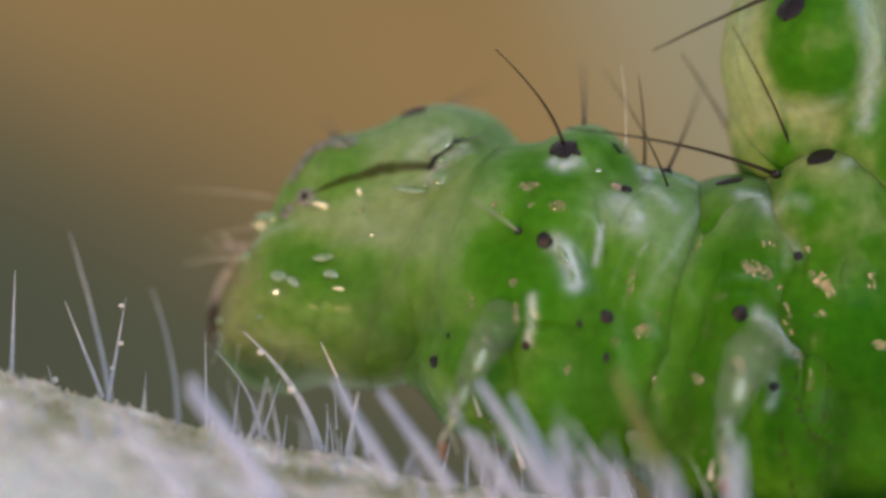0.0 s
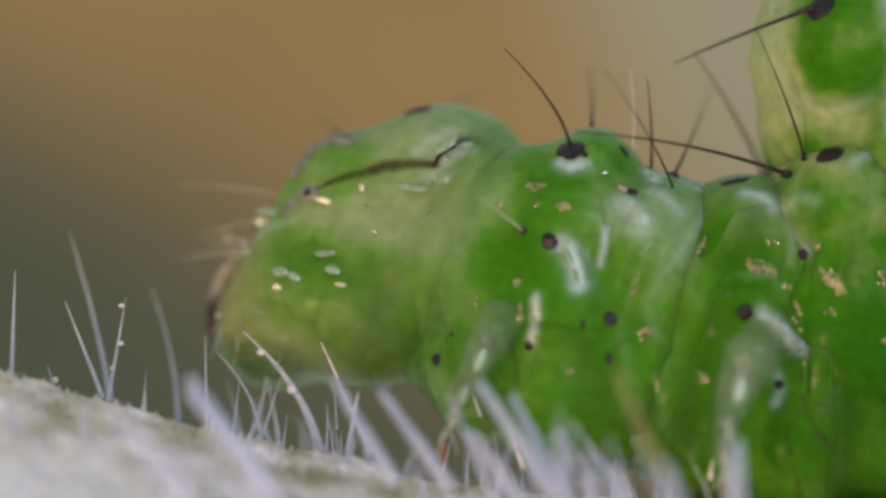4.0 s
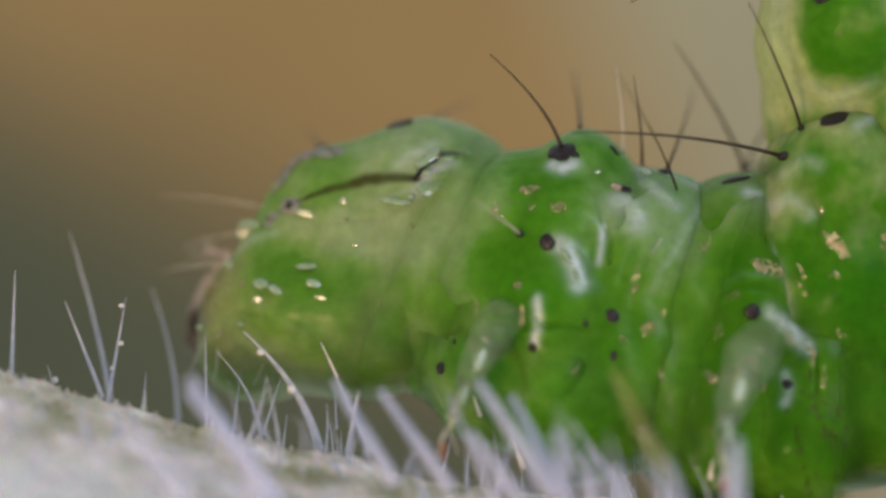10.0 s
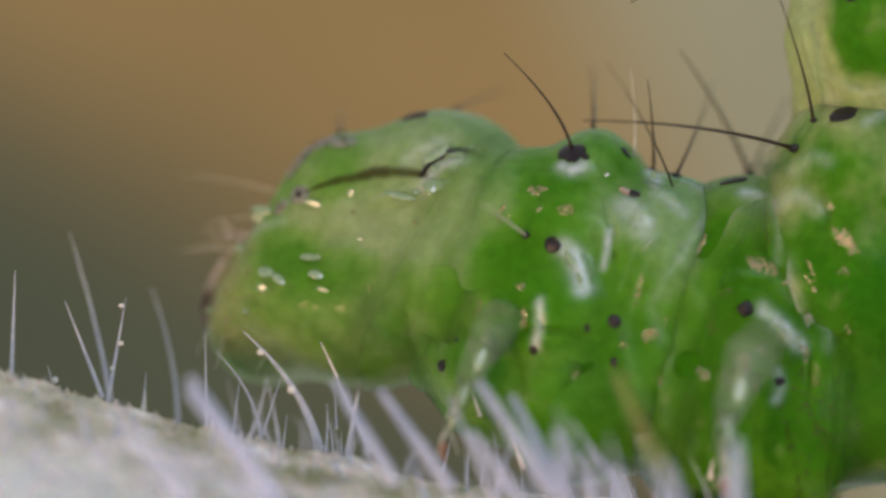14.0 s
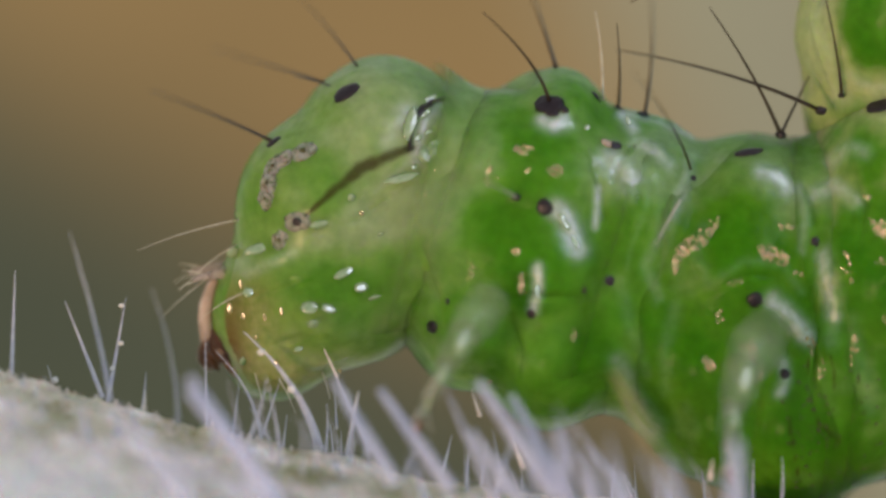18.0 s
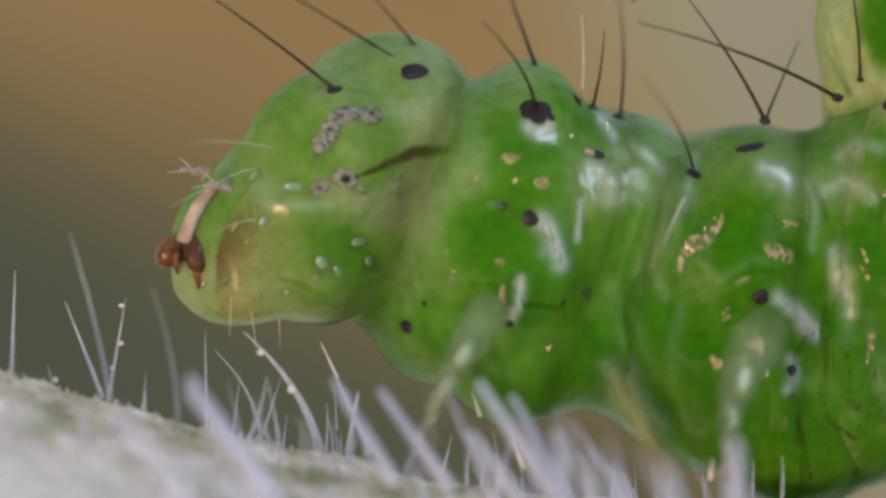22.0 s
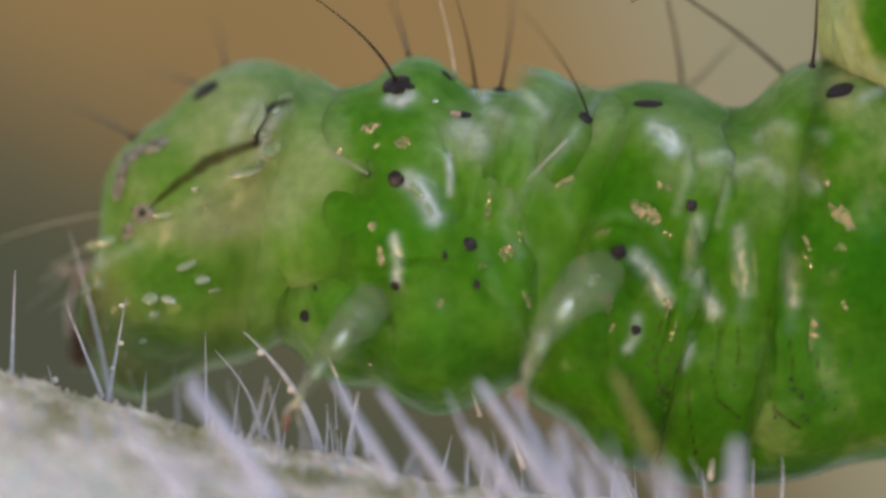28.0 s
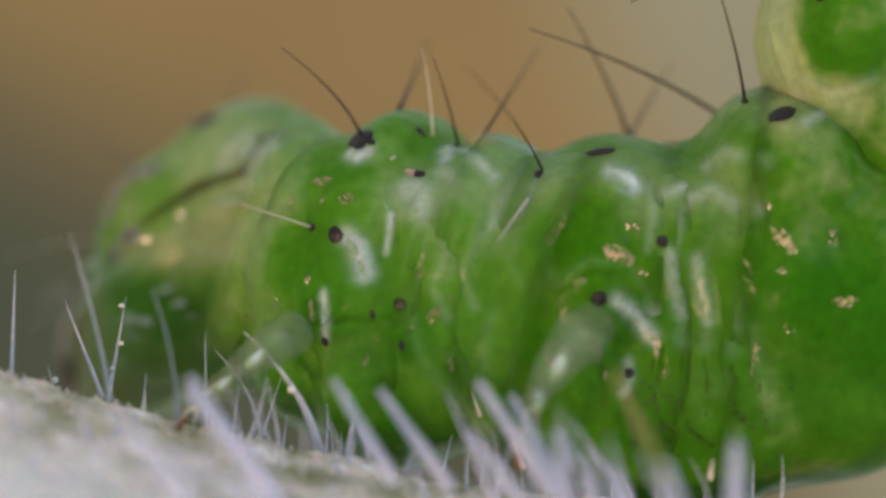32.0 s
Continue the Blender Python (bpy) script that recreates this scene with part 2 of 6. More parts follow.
def tube(points, r0, r1, sides=7, wobble=0.0, seed=0, bell=False):
    """A tapering round rod along points."""
    rng = random.Random(seed)
    pts = [Vector(p) for p in points]
    n = len(pts)
    verts, faces = [], []
    side = Vector((0.13, 1, 0.21))
    for i, p in enumerate(pts):
        t = (pts[min(i + 1, n - 1)] - pts[max(i - 1, 0)]).normalized()
        a = t.cross(side).normalized()
        b = t.cross(a)
        k = i / (n - 1)
        r = r0 + (r1 - r0) * k
        r *= (1 + wobble * rng.uniform(-1, 1)) * (min(1.0, 0.12 + 2.6 * k) ** 0.7 if bell else 1.0)
        for j in range(sides):
            w = 2 * math.pi * j / sides
            verts.append(p + r * (math.cos(w) * a + math.sin(w) * b))
    for i in range(n - 1):
        for j in range(sides):
            k = (j + 1) % sides
            faces.append((i * sides + j, i * sides + k, (i + 1) * sides + k, (i + 1) * sides + j))
    faces.append(tuple(range(sides))[::-1])
    faces.append(tuple((n - 1) * sides + j for j in range(sides)))
    return verts, faces


def bend(a, b, c, steps=10):
    """A smooth curve from a to c, drawn towards b."""
    a, b, c = Vector(a), Vector(b), Vector(c)
    return [(1 - t) ** 2 * a + 2 * t * (1 - t) * b + t * t * c for t in (i / steps for i in range(steps + 1))]


def ball(centre, rx, ry, rz, axes=None, rows=8, cols=12, rough=0.0, seed=0):
    """A rounded grain; axes turn it."""
    verts, faces = [], []
    axes = axes or Matrix.Identity(3)
    c = Vector(centre)
    rng = random.Random(seed)
    for i in range(rows + 1):
        th = math.pi * i / rows
        for j in range(cols):
            ph = 2 * math.pi * j / cols
            k = 1 + rough * rng.uniform(-1, 1)
            v = Vector((rx * math.sin(th) * math.cos(ph), ry * math.sin(th) * math.sin(ph), rz * math.cos(th))) * k
            verts.append(c + axes @ v)
    for i in range(rows):
        for j in range(cols):
            k = (j + 1) % cols
            faces.append((i * cols + j, (i + 1) * cols + j, (i + 1) * cols + k, i * cols + k))
    return verts, faces


def flesh(lobes, blend=14.0, step=6.0, wrinkle=2.5, seed=0, ridges=(), grooves=(), left=-9e9, right=9e9):
    """A skin round soft lobes (x, y, d, three radii, lean in degrees), by surface nets.
    ridges and grooves are (path, radius) raised from or sunk into the near side; left and right end the piece."""
    cs = np.array([P(*l[:3]) for l in lobes])
    rs = np.array([(l[3], l[5], l[4]) for l in lobes], float)
    lean = [math.radians(l[6]) if len(l) > 6 else 0.0 for l in lobes]
    big = np.maximum(rs, np.max(rs[:, (0, 2)], axis=1)[:, None] * np.array([1, 0, 1]))
    lo, hi = (cs - big).min(0) - 4 * step, (cs + big).max(0) + 4 * step
    lo[0], hi[0] = max(lo[0], left - 784), min(hi[0], right - 784)
    dims = np.ceil((hi - lo) / step).astype(int) + 1
    axes = [lo[i] + step * np.arange(dims[i]) for i in range(3)]
    X, Y, Z = [a.astype(np.float32) for a in np.meshgrid(*axes, indexing="ij")]
    total = np.zeros(X.shape, np.float32)
    for c, r, w in zip(cs, rs, lean):
        px, py, pz = X - c[0], Y - c[1], Z - c[2]
        if w:
            px, pz = px * math.cos(w) + pz * math.sin(w), -px * math.sin(w) + pz * math.cos(w)
        k0 = np.sqrt((px / r[0]) ** 2 + (py / r[1]) ** 2 + (pz / r[2]) ** 2) + 1e-6
        k1 = np.sqrt((px / r[0] ** 2) ** 2 + (py / r[1] ** 2) ** 2 + (pz / r[2] ** 2) ** 2) + 1e-9
        total += np.exp(-np.clip(k0 * (k0 - 1) / k1 / blend, -60, 60))
    f = -blend * np.log(total + 1e-30)
    s = seed * 1.7
    f += wrinkle * (np.sin(X / 23 + 1.3 * np.sin(Z / 41 + s)) * np.sin(Z / 31 + s + np.sin(Y / 37)) + 0.6 * np.sin(Y / 19 + X / 37 + s))
    for path, radius, sign in [(*r[:2], 1) for r in ridges] + [(*g[:2], -1) for g in grooves]:
        n = len(path)
        long = sum(math.dist(path[i], path[i + 1]) for i in range(n - 1))
        m = max(4, int(long / 5))
        k = np.linspace(0, n - 1, m)
        px = np.interp(k, range(n), [p[0] for p in path])
        py = np.interp(k, range(n), [p[1] for p in path])
        for arr in (px, py):
            for _ in range(4):
                arr[1:-1] = (arr[:-2] + 2 * arr[1:-1] + arr[2:]) / 4
        dist = None
        centres = []
        for x, y in zip(px, py):
            w = P(x, y, 0)
            ix, iz = int(round((w.x - lo[0]) / step)), int(round((w.z - lo[2]) / step))
            if 0 <= ix < dims[0] and 0 <= iz < dims[2] and (f[ix, :, iz] < 0).any():
                centres.append((w.x, axes[1][int(np.argmax(f[ix, :, iz] < 0))] + (0.62 if sign > 0 else -0.45) * radius, w.z))
        if len(centres) < 2:
            continue
        c = np.array(centres)
        for _ in range(4):
            c[1:-1, 1] = (c[:-2, 1] + 2 * c[1:-1, 1] + c[2:, 1]) / 4
        i0 = np.maximum(((c.min(0) - lo - 5 * radius) / step).astype(int), 0)
        i1 = np.minimum(((c.max(0) - lo + 5 * radius) / step).astype(int) + 2, dims)
        box = tuple(slice(s0, s1) for s0, s1 in zip(i0, i1))
        bx, by, bz = X[box], Y[box], Z[box]
        dist = np.full(bx.shape, 1e9, np.float32)
        for q, (cx, cy, cz) in enumerate(c):
            taper = radius * (0.35 + 0.65 * math.sin(math.pi * (q + 0.5) / len(c)))
            dist = np.minimum(dist, np.sqrt((bx - cx) ** 2 + (by - cy) ** 2 + (bz - cz) ** 2) - taper)
        soft = radius * 0.7
        old = f[box]
        if sign > 0:
            h = np.clip(0.5 + 0.5 * (old - dist) / soft, 0, 1)
            f[box] = old * (1 - h) + dist * h - soft * h * (1 - h)
        else:
            h = np.clip(0.5 - 0.5 * (old + dist) / soft, 0, 1)
            f[box] = old * (1 - h) - dist * h + soft * h * (1 - h)
    neg = f < 0
    edges_sum = np.zeros((*(dims - 1), 3), np.float32)
    count = np.zeros(tuple(dims - 1), np.float32)
    nx, ny, nz = dims - 1
    for axis in range(3):
        for o1 in (0, 1):
            for o2 in (0, 1):
                o = [0, 0, 0]
                others = [i for i in range(3) if i != axis]
                o[others[0]], o[others[1]] = o1, o2
                a = f[o[0]:o[0] + nx, o[1]:o[1] + ny, o[2]:o[2] + nz]
                e = list(o)
                e[axis] += 1
                b = f[e[0]:e[0] + nx, e[1]:e[1] + ny, e[2]:e[2] + nz]
                cross = (a < 0) != (b < 0)
                t = np.where(cross, a / np.where(cross, a - b, 1), 0)
                count += cross
                for i in range(3):
                    edges_sum[..., i] += np.where(cross, t if i == axis else o[i], 0)
    has = count > 0
    index = -np.ones(has.shape, int)
    index[has] = np.arange(has.sum())
    cell = np.argwhere(has)
    verts = lo + step * (cell + edges_sum[has] / count[has][:, None])
    faces = []
    for axis in range(3):
        u, v = [i for i in range(3) if i != axis]
        a = [slice(1, d) for d in dims]
        a[axis] = slice(0, dims[axis] - 1)
        b = list(a)
        b[axis] = slice(1, dims[axis])
        na, nb = neg[tuple(a)], neg[tuple(b)]
        where = np.argwhere(na != nb)
        base = where.copy()
        base[:, u] += 1
        base[:, v] += 1
        ok = (base[:, u] < dims[u] - 1) & (base[:, v] < dims[v] - 1)
        base, inside = base[ok], na[na != nb][ok]
        quad = []
        for du, dv in ((1, 1), (0, 1), (0, 0), (1, 0)):
            c = base.copy()
            c[:, u] -= du
            c[:, v] -= dv
            quad.append(index[c[:, 0], c[:, 1], c[:, 2]])
        quad = np.array(quad).T
        flip = inside if axis != 1 else ~inside
        quad[~flip] = quad[~flip][:, ::-1]
        faces.append(quad)
    faces = np.concatenate(faces)
    faces = faces[(faces >= 0).all(1)]
    return [Vector(v) for v in verts], [tuple(int(i) for i in q) for q in faces]


# ---- backdrop and leaf ----
def build_backdrop():
    d, s = 7000, 1 + 7000 / EYE
    verts, faces = [], []
    n = 24
    for i in range(n + 1):
        for j in range(n + 1):
            x, z = (i / n - 0.5) * 4200 * s, (j / n - 0.5) * 3000 * s
            verts.append((x, d - 1200 * (2 * i / n - 1) ** 2, z))
    for i in range(n):
        for j in range(n):
            a = i * (n + 1) + j
            faces.append((a, a + n + 1, a + n + 2, a + 1))
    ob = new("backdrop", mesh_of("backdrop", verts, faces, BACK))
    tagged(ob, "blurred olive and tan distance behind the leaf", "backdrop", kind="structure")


RIDGE = ((-900, 470), (-300, 585), (0, 657), (100, 688), (200, 714), (300, 744), (400, 768), (500, 792), (620, 806), (750, 850), (900, 872), (1100, 888), (1600, 905), (2500, 900))


def ridge(x):
    return float(np.interp(x, [r[0] for r in RIDGE], [r[1] for r in RIDGE]))


def leaf_y(x, d):
    """How far down the leaf's upper face lies."""
    y = ridge(x) + 0.00035 * d * d + (0.22 * -d if d < 0 else 0.30 * d)
    y += 8 * noise.noise((x / 60, d / 60, 0.3)) + 5 * noise.noise((x / 24, d / 24, 4.1))
    return y + 3.5 * noise.noise((x / 9, d / 9, 7.7))


def build_leaf():
    leaf = tagged(new("hairy_leaf"), "pale grey-green leaf with glassy hairs on its rolled edge", "leaf")
    xs, ds = np.concatenate([np.arange(-700, -40, 30.0), np.arange(-40, 1100, 7.0), np.arange(1100, 2300, 30.0)]), np.concatenate([np.arange(-1000, -420, 30.0), np.arange(-420, 140, 7.0), np.arange(140, 1000.1, 30.0)])
    verts, faces = [], []
    for side, drop in ((0, 0), (1, 130)):
        for x in xs:
            for d in ds:
                verts.append(Q(x, leaf_y(x, d) + drop, d))
    nx, nd = len(xs), len(ds)
    half = nx * nd
    for i in range(nx - 1):
        for j in range(nd - 1):
            a = i * nd + j
            faces.append((a, a + nd, a + nd + 1, a + 1))
            faces.append((half + a, half + a + 1, half + a + nd + 1, half + a + nd))
    rim = [i * nd for i in range(nx)] + [(nx - 1) * nd + j for j in range(1, nd)] + [i * nd + nd - 1 for i in range(nx - 2, -1, -1)] + [j for j in range(nd - 2, 0, -1)]
    for a, b in zip(rim, rim[1:] + rim[:1]):
        faces.append((a, half + a, half + b, b))
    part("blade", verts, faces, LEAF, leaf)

    def hair(x0, y0, x1, y1, r, d, xb=None, yb=None, material=HAIR):
        r *= 0.64 if r < 16 else 0.92
        lift = (x0 + x1) / 2 if xb is None else xb, (y0 + y1) / 2 if yb is None else yb
        pts = bend(Q(x0, y0, d), Q(*lift, d), Q(x1, y1, d + 0.1 * (y0 - y1)), 9)
        return part("hair", *tube(pts, r, r * (0.12 if r < 10 else 0.4), 8, 0.04, int(x0)), material, leaf)

    # the hairs in the plane of focus
    hair(20, 665, 27, 478, 7, 110)
    hair(182, 705, 115, 533, 7.5, 110)
    h = hair(190, 715, 223, 526, 7, 110)
    part("bead", *ball(Q(215, 541, 106), 5.2, 4.5, 3.8), BEAD, h)
    part("bead", *ball(Q(214, 608, 106), 5.2, 4.5, 4.5), BEAD, h)
    part("bead", *ball(Q(199, 652, 106), 4.5, 4.5, 4.5), BEAD, h)
    hair(196, 712, 123, 410, 8, 280, 178, 590)
    h = hair(97, 690, 84, 647, 3, 110)
    part("bead", *ball(Q(97, 673, 107), 6.8, 6.0, 6.0), BEAD, h)
    hair(250, 745, 259, 660, 5, 110)
    hair(315, 770, 267, 508, 7, 340, 318, 640)
    hair(366, 765, 363, 588, 5, 110)
    hair(462, 790, 380, 620, 7, 110, 462, 700)
    hair(462, 780, 497, 668, 4.5, 120)
    hair(412, 770, 426, 655, 3.5, 180)
    h = hair(565, 800, 432, 588, 15, 50, 545, 690)
    part("bead", *ball(Q(461, 624, 32), 6.8, 6.0, 6.0), BEAD, h)
    part("bead", *ball(Q(516, 690, 32), 7.5, 6.0, 6.8), BEAD, h)
    hair(655, 800, 567, 606, 8, 90)
    hair(612, 815, 636, 692, 8, 80)
    hair(596, 760, 592, 690, 4, 150)
    hair(500, 800, 508, 735, 3.5, 140)
    hair(780, 850, 800, 770, 6, 90)
    hair(850, 870, 862, 780, 5, 130)
    # rough warm-tinted pieces added where hairs glint golden in the lamp
    for x0, y0, x1, y1, r, d in ((597, 668, 568, 606, 4.5, 100), (612, 804, 633, 694, 5, 90), (850, 738, 834, 690, 6, 30), (926, 830, 904, 776, 7, 0), (1256, 850, 1262, 812, 8, -60), (254, 735, 259, 690, 3.5, 60)):
        hair(x0, y0, x1, y1, r, d, material=GLINT_HAIR)
    # thick ones that lean out towards the lens
    for x0, y0, x1, y1, r, d in (
            (490, 900, 335, 668, 25, -400), (700, 860, 590, 672, 17, -300), (800, 870, 672, 690, 18, -280),
            (985, 880, 845, 675, 21, -330), (930, 900, 832, 765, 18, -360), (345, 880, 215, 742, 20, -700),
            (500, 905, 300, 800, 22, -700), (1300, 930, 1303, 780, 26, -520), (1010, 930, 985, 760, 18, -420),
            (1110, 940, 1085, 830, 24, -560), (760, 905, 725, 800, 14, -220), (870, 920, 905, 775, 13, -180)):
        hair(x0, y0, x1, y1, r, d, material=THICK_HAIR)
    for x0, y0, x1, y1, r, d in (
            (880, 900, 790, 690, 15, -260), (1030, 930, 905, 700, 17, -300), (1060, 930, 1040, 800, 16, -480),
            (1215, 940, 1175, 820, 20, -640),
            (1140, 930, 1010, 740, 14, -250), (950, 930, 935, 810, 12, -300), (1050, 900, 985, 720, 13, -450), (1120, 930, 1075, 770, 15, -520), (1000, 900, 1010, 770, 12, -420), (1200, 940, 1130, 800, 13, -480)):
        hair(x0, y0, x1, y1, r, d, material=THICK_HAIR)
    for x0, y0, x1, y1, r, d in (
            (330, 900, 225, 770, 18, -520), (490, 880, 330, 690, 20, -420), (180, 860, 140, 700, 12, -260),
            (360, 860, 345, 790, 9, -160), (90, 800, 60, 720, 9, -240), (250, 830, 205, 760, 9, -200)):
        hair(x0, y0, x1, y1, r, d, material=THICK_HAIR)
    hair(1180, 850, 1085, 655, 22, -420, material=TAN_HAIR)
    # crumbs of wax on the rolled edge
    grit = random.Random(21)
    verts, faces = [], []
    for k in range(170):
        x, d = grit.uniform(-30, 640), grit.uniform(-150, 105)
        r = grit.uniform(1.6, 4.6)
        v, f = ball(Q(x, leaf_y(x, d) - r, d), r, r * 0.7, r * grit.uniform(0.8, 2.6), None, 5, 6, 0.25, k)
        faces += [tuple(i + len(verts) for i in q) for q in f]
        verts += v
    tagged(part("wax_grit", verts, faces, GLINT_HAIR, leaf, "glassy crumbs of wax"), kind="stuff")
    rng = random.Random(5)
    for _ in range(80):
        x, d = rng.uniform(470, 1420), rng.uniform(-420, 420)
        tall = rng.uniform(50, 130)
        y = leaf_y(x, d) + 12
        if d > 60 and x < 560:
            continue
        hair(x, y, x - rng.uniform(-15, 45), y - tall - 12, rng.uniform(3, 7), d, x + rng.uniform(-10, 12), y - tall * 0.5)
    rng2 = random.Random(11)
    for _ in range(12):
        x, d = rng2.uniform(390, 900), rng2.uniform(-190, 40)
        tall, sway = rng2.uniform(60, 135), rng2.uniform(-40, 55)
        y = leaf_y(x, d) + 10
        hair(x, y, x - sway, y - tall - 10, rng2.uniform(3.5, 6.5), d, x + rng2.uniform(-26, 30), y - tall * 0.55)
    for _ in range(150):
        x, d = rng.uniform(-60, 640), rng.uniform(-760, -40)
        y = leaf_y(x, d) + 8
        k = 1 + max(0, -d - 200) / 400
        hair(x, y, x - rng.uniform(-20, 60) * k, y - rng.uniform(18, 60) * k, rng.uniform(3, 7) * k, d)
    return leaf


build_backdrop()
build_leaf()


# ---- the caterpillar: where its pieces go, at t: x, y, d and three turns ----
HEAD_ROWS = (
    (0, 654, 417.6, 340, -20.4, 11.3, -22.5),
    (0.5, 623.6, 427.3, 340, -21.5, 9.5, -20.6),
    (1, 616.2, 423.8, 340, -21.9, 8.7, -19.5),
    (1.5, 619.1, 421.9, 340, -21.6, 9.1, -20.4),
    (2, 617.8, 421.5, 340, -21.7, 9.1, -20.1),
    (2.5, 633.5, 422.1, 340, -21.8, 9.7, -20.2),
    (3, 647.2, 416.6, 340, -21.8, 10.4, -20.3),
    (3.5, 655.9, 413.5, 340, -21.7, 11.4, -20.9),
    (5.5, 655.3, 417.6, 340, -21.4, 12.9, -22.1),
    (6, 651.5, 420.4, 340, -21.7, 12.9, -21.5),
    (6.5, 645.7, 421.5, 340, -21.3, 13.2, -22.4),
    (7, 640, 424.7, 340, -21.5, 12.4, -21.8),
    (7.5, 648.9, 423, 340, -21.4, 13, -22.3),
    (8, 647.2, 424.6, 340, -21.5, 13.2, -22.1),
    (8.5, 643.2, 428.5, 340, -21.3, 12.4, -22.2),
    (9, 646.1, 426.5, 340, -21.4, 12.9, -22.2),
    (9.5, 623.5, 429.9, 340, -21.2, 12.7, -22.5),
    (10, 623.4, 436.6, 340, -21.4, 12.7, -22.1),
    (10.5, 626.2, 440.1, 340, -21.4, 13.1, -22.1),
    (11, 624.8, 440.7, 340, -21.6, 13, -21.8),
    (11.5, 624.1, 443.5, 340, -21.4, 12.9, -22.2),
    (12, 623.2, 446.1, 340, -21.4, 12.8, -22.1),
    (12.5, 621.4, 441.6, 340, -21.4, 12.7, -22.1),
    (13, 613.3, 449.5, 340, -21.2, 11.8, -22.2),
    (13.5, 624.4, 449.5, 340, -20.8, 11.8, -23.2),
    (14, 643.2, 418.7, 340, -20, 15.8, -27.2),
    (14.5, 587.8, 436.5, 340, -20.4, 12.6, -24.7),
    (16.5, 632.1, 379.4, 220, 7.5, 12.9, 6),
    (17, 656.2, 373.7, 190, 0.2, 13, -0.6),
    (17.5, 613.9, 375.5, 190, 7, 1.5, 11),
    (18, 610.5, 391.8, 190, -0.1, -8, 5),
    (18.5, 625.7, 382.9, 190, 0.3, -6.1, 8.9),
    (19, 640.8, 330.6, 190, -0.3, 0.3, -0.1),
    (19.5, 637.8, 319, 190, -1.8, 13.5, 21.2),
    (20, 576.6, 317.9, 190, 3.6, 1.9, 6.7),
    (20.5, 511.2, 342.6, 190, 3.2, -4.2, -3.1),
    (21, 565.3, 271.3, 190, 8, 18.2, -2.7),
    (21.5, 588.2, 270.7, 190, 12.3, 24.1, 27.7),
    (22, 616.2, 327.1, 190, 10.8, 12, 37.3),
    (22.5, 584.9, 354.2, 190, 6.9, 2.9, 35.5),
    (23, 529.6, 362.7, 190, 2.4, 2.6, 18),
    (23.5, 492.8, 289.7, 220, 11.2, 11, -1.7),
    (24, 498.4, 270, 235, 3.3, 16, -17.6),
    (24.5, 485, 266.1, 250, 0.6, 18.4, -21.4),
    (25, 526.7, 203.5, 200, 1.5, 41.4, 1.5),
    (25.5, 528.3, 268.1, 190, 2.3, 21.1, 9.3),
    (27.5, 376.4, 395.8, 230, -9, -9, -9),
    (28, 359.8, 389.2, 370, -5, -6, -8),
    (28.5, 380.9, 390.7, 400, -8, -10, -12),
    (29, 434.4, 399.6, 550, -10, -9, -16),
    (29.5, 359.4, 467.6, 610, -10, -9, -16),
    (30, 322, 506.8, 630, -10, -8, -16),
    (30.5, 314.4, 502.6, 630, -10, -9, -16),
    (31, 316.7, 486.4, 630, -10, -10, -16),
    (31.5, 347.2, 419, 630, -10, -5, -16),
    (32, 342.8, 444, 630, -10, -3, -16),
)
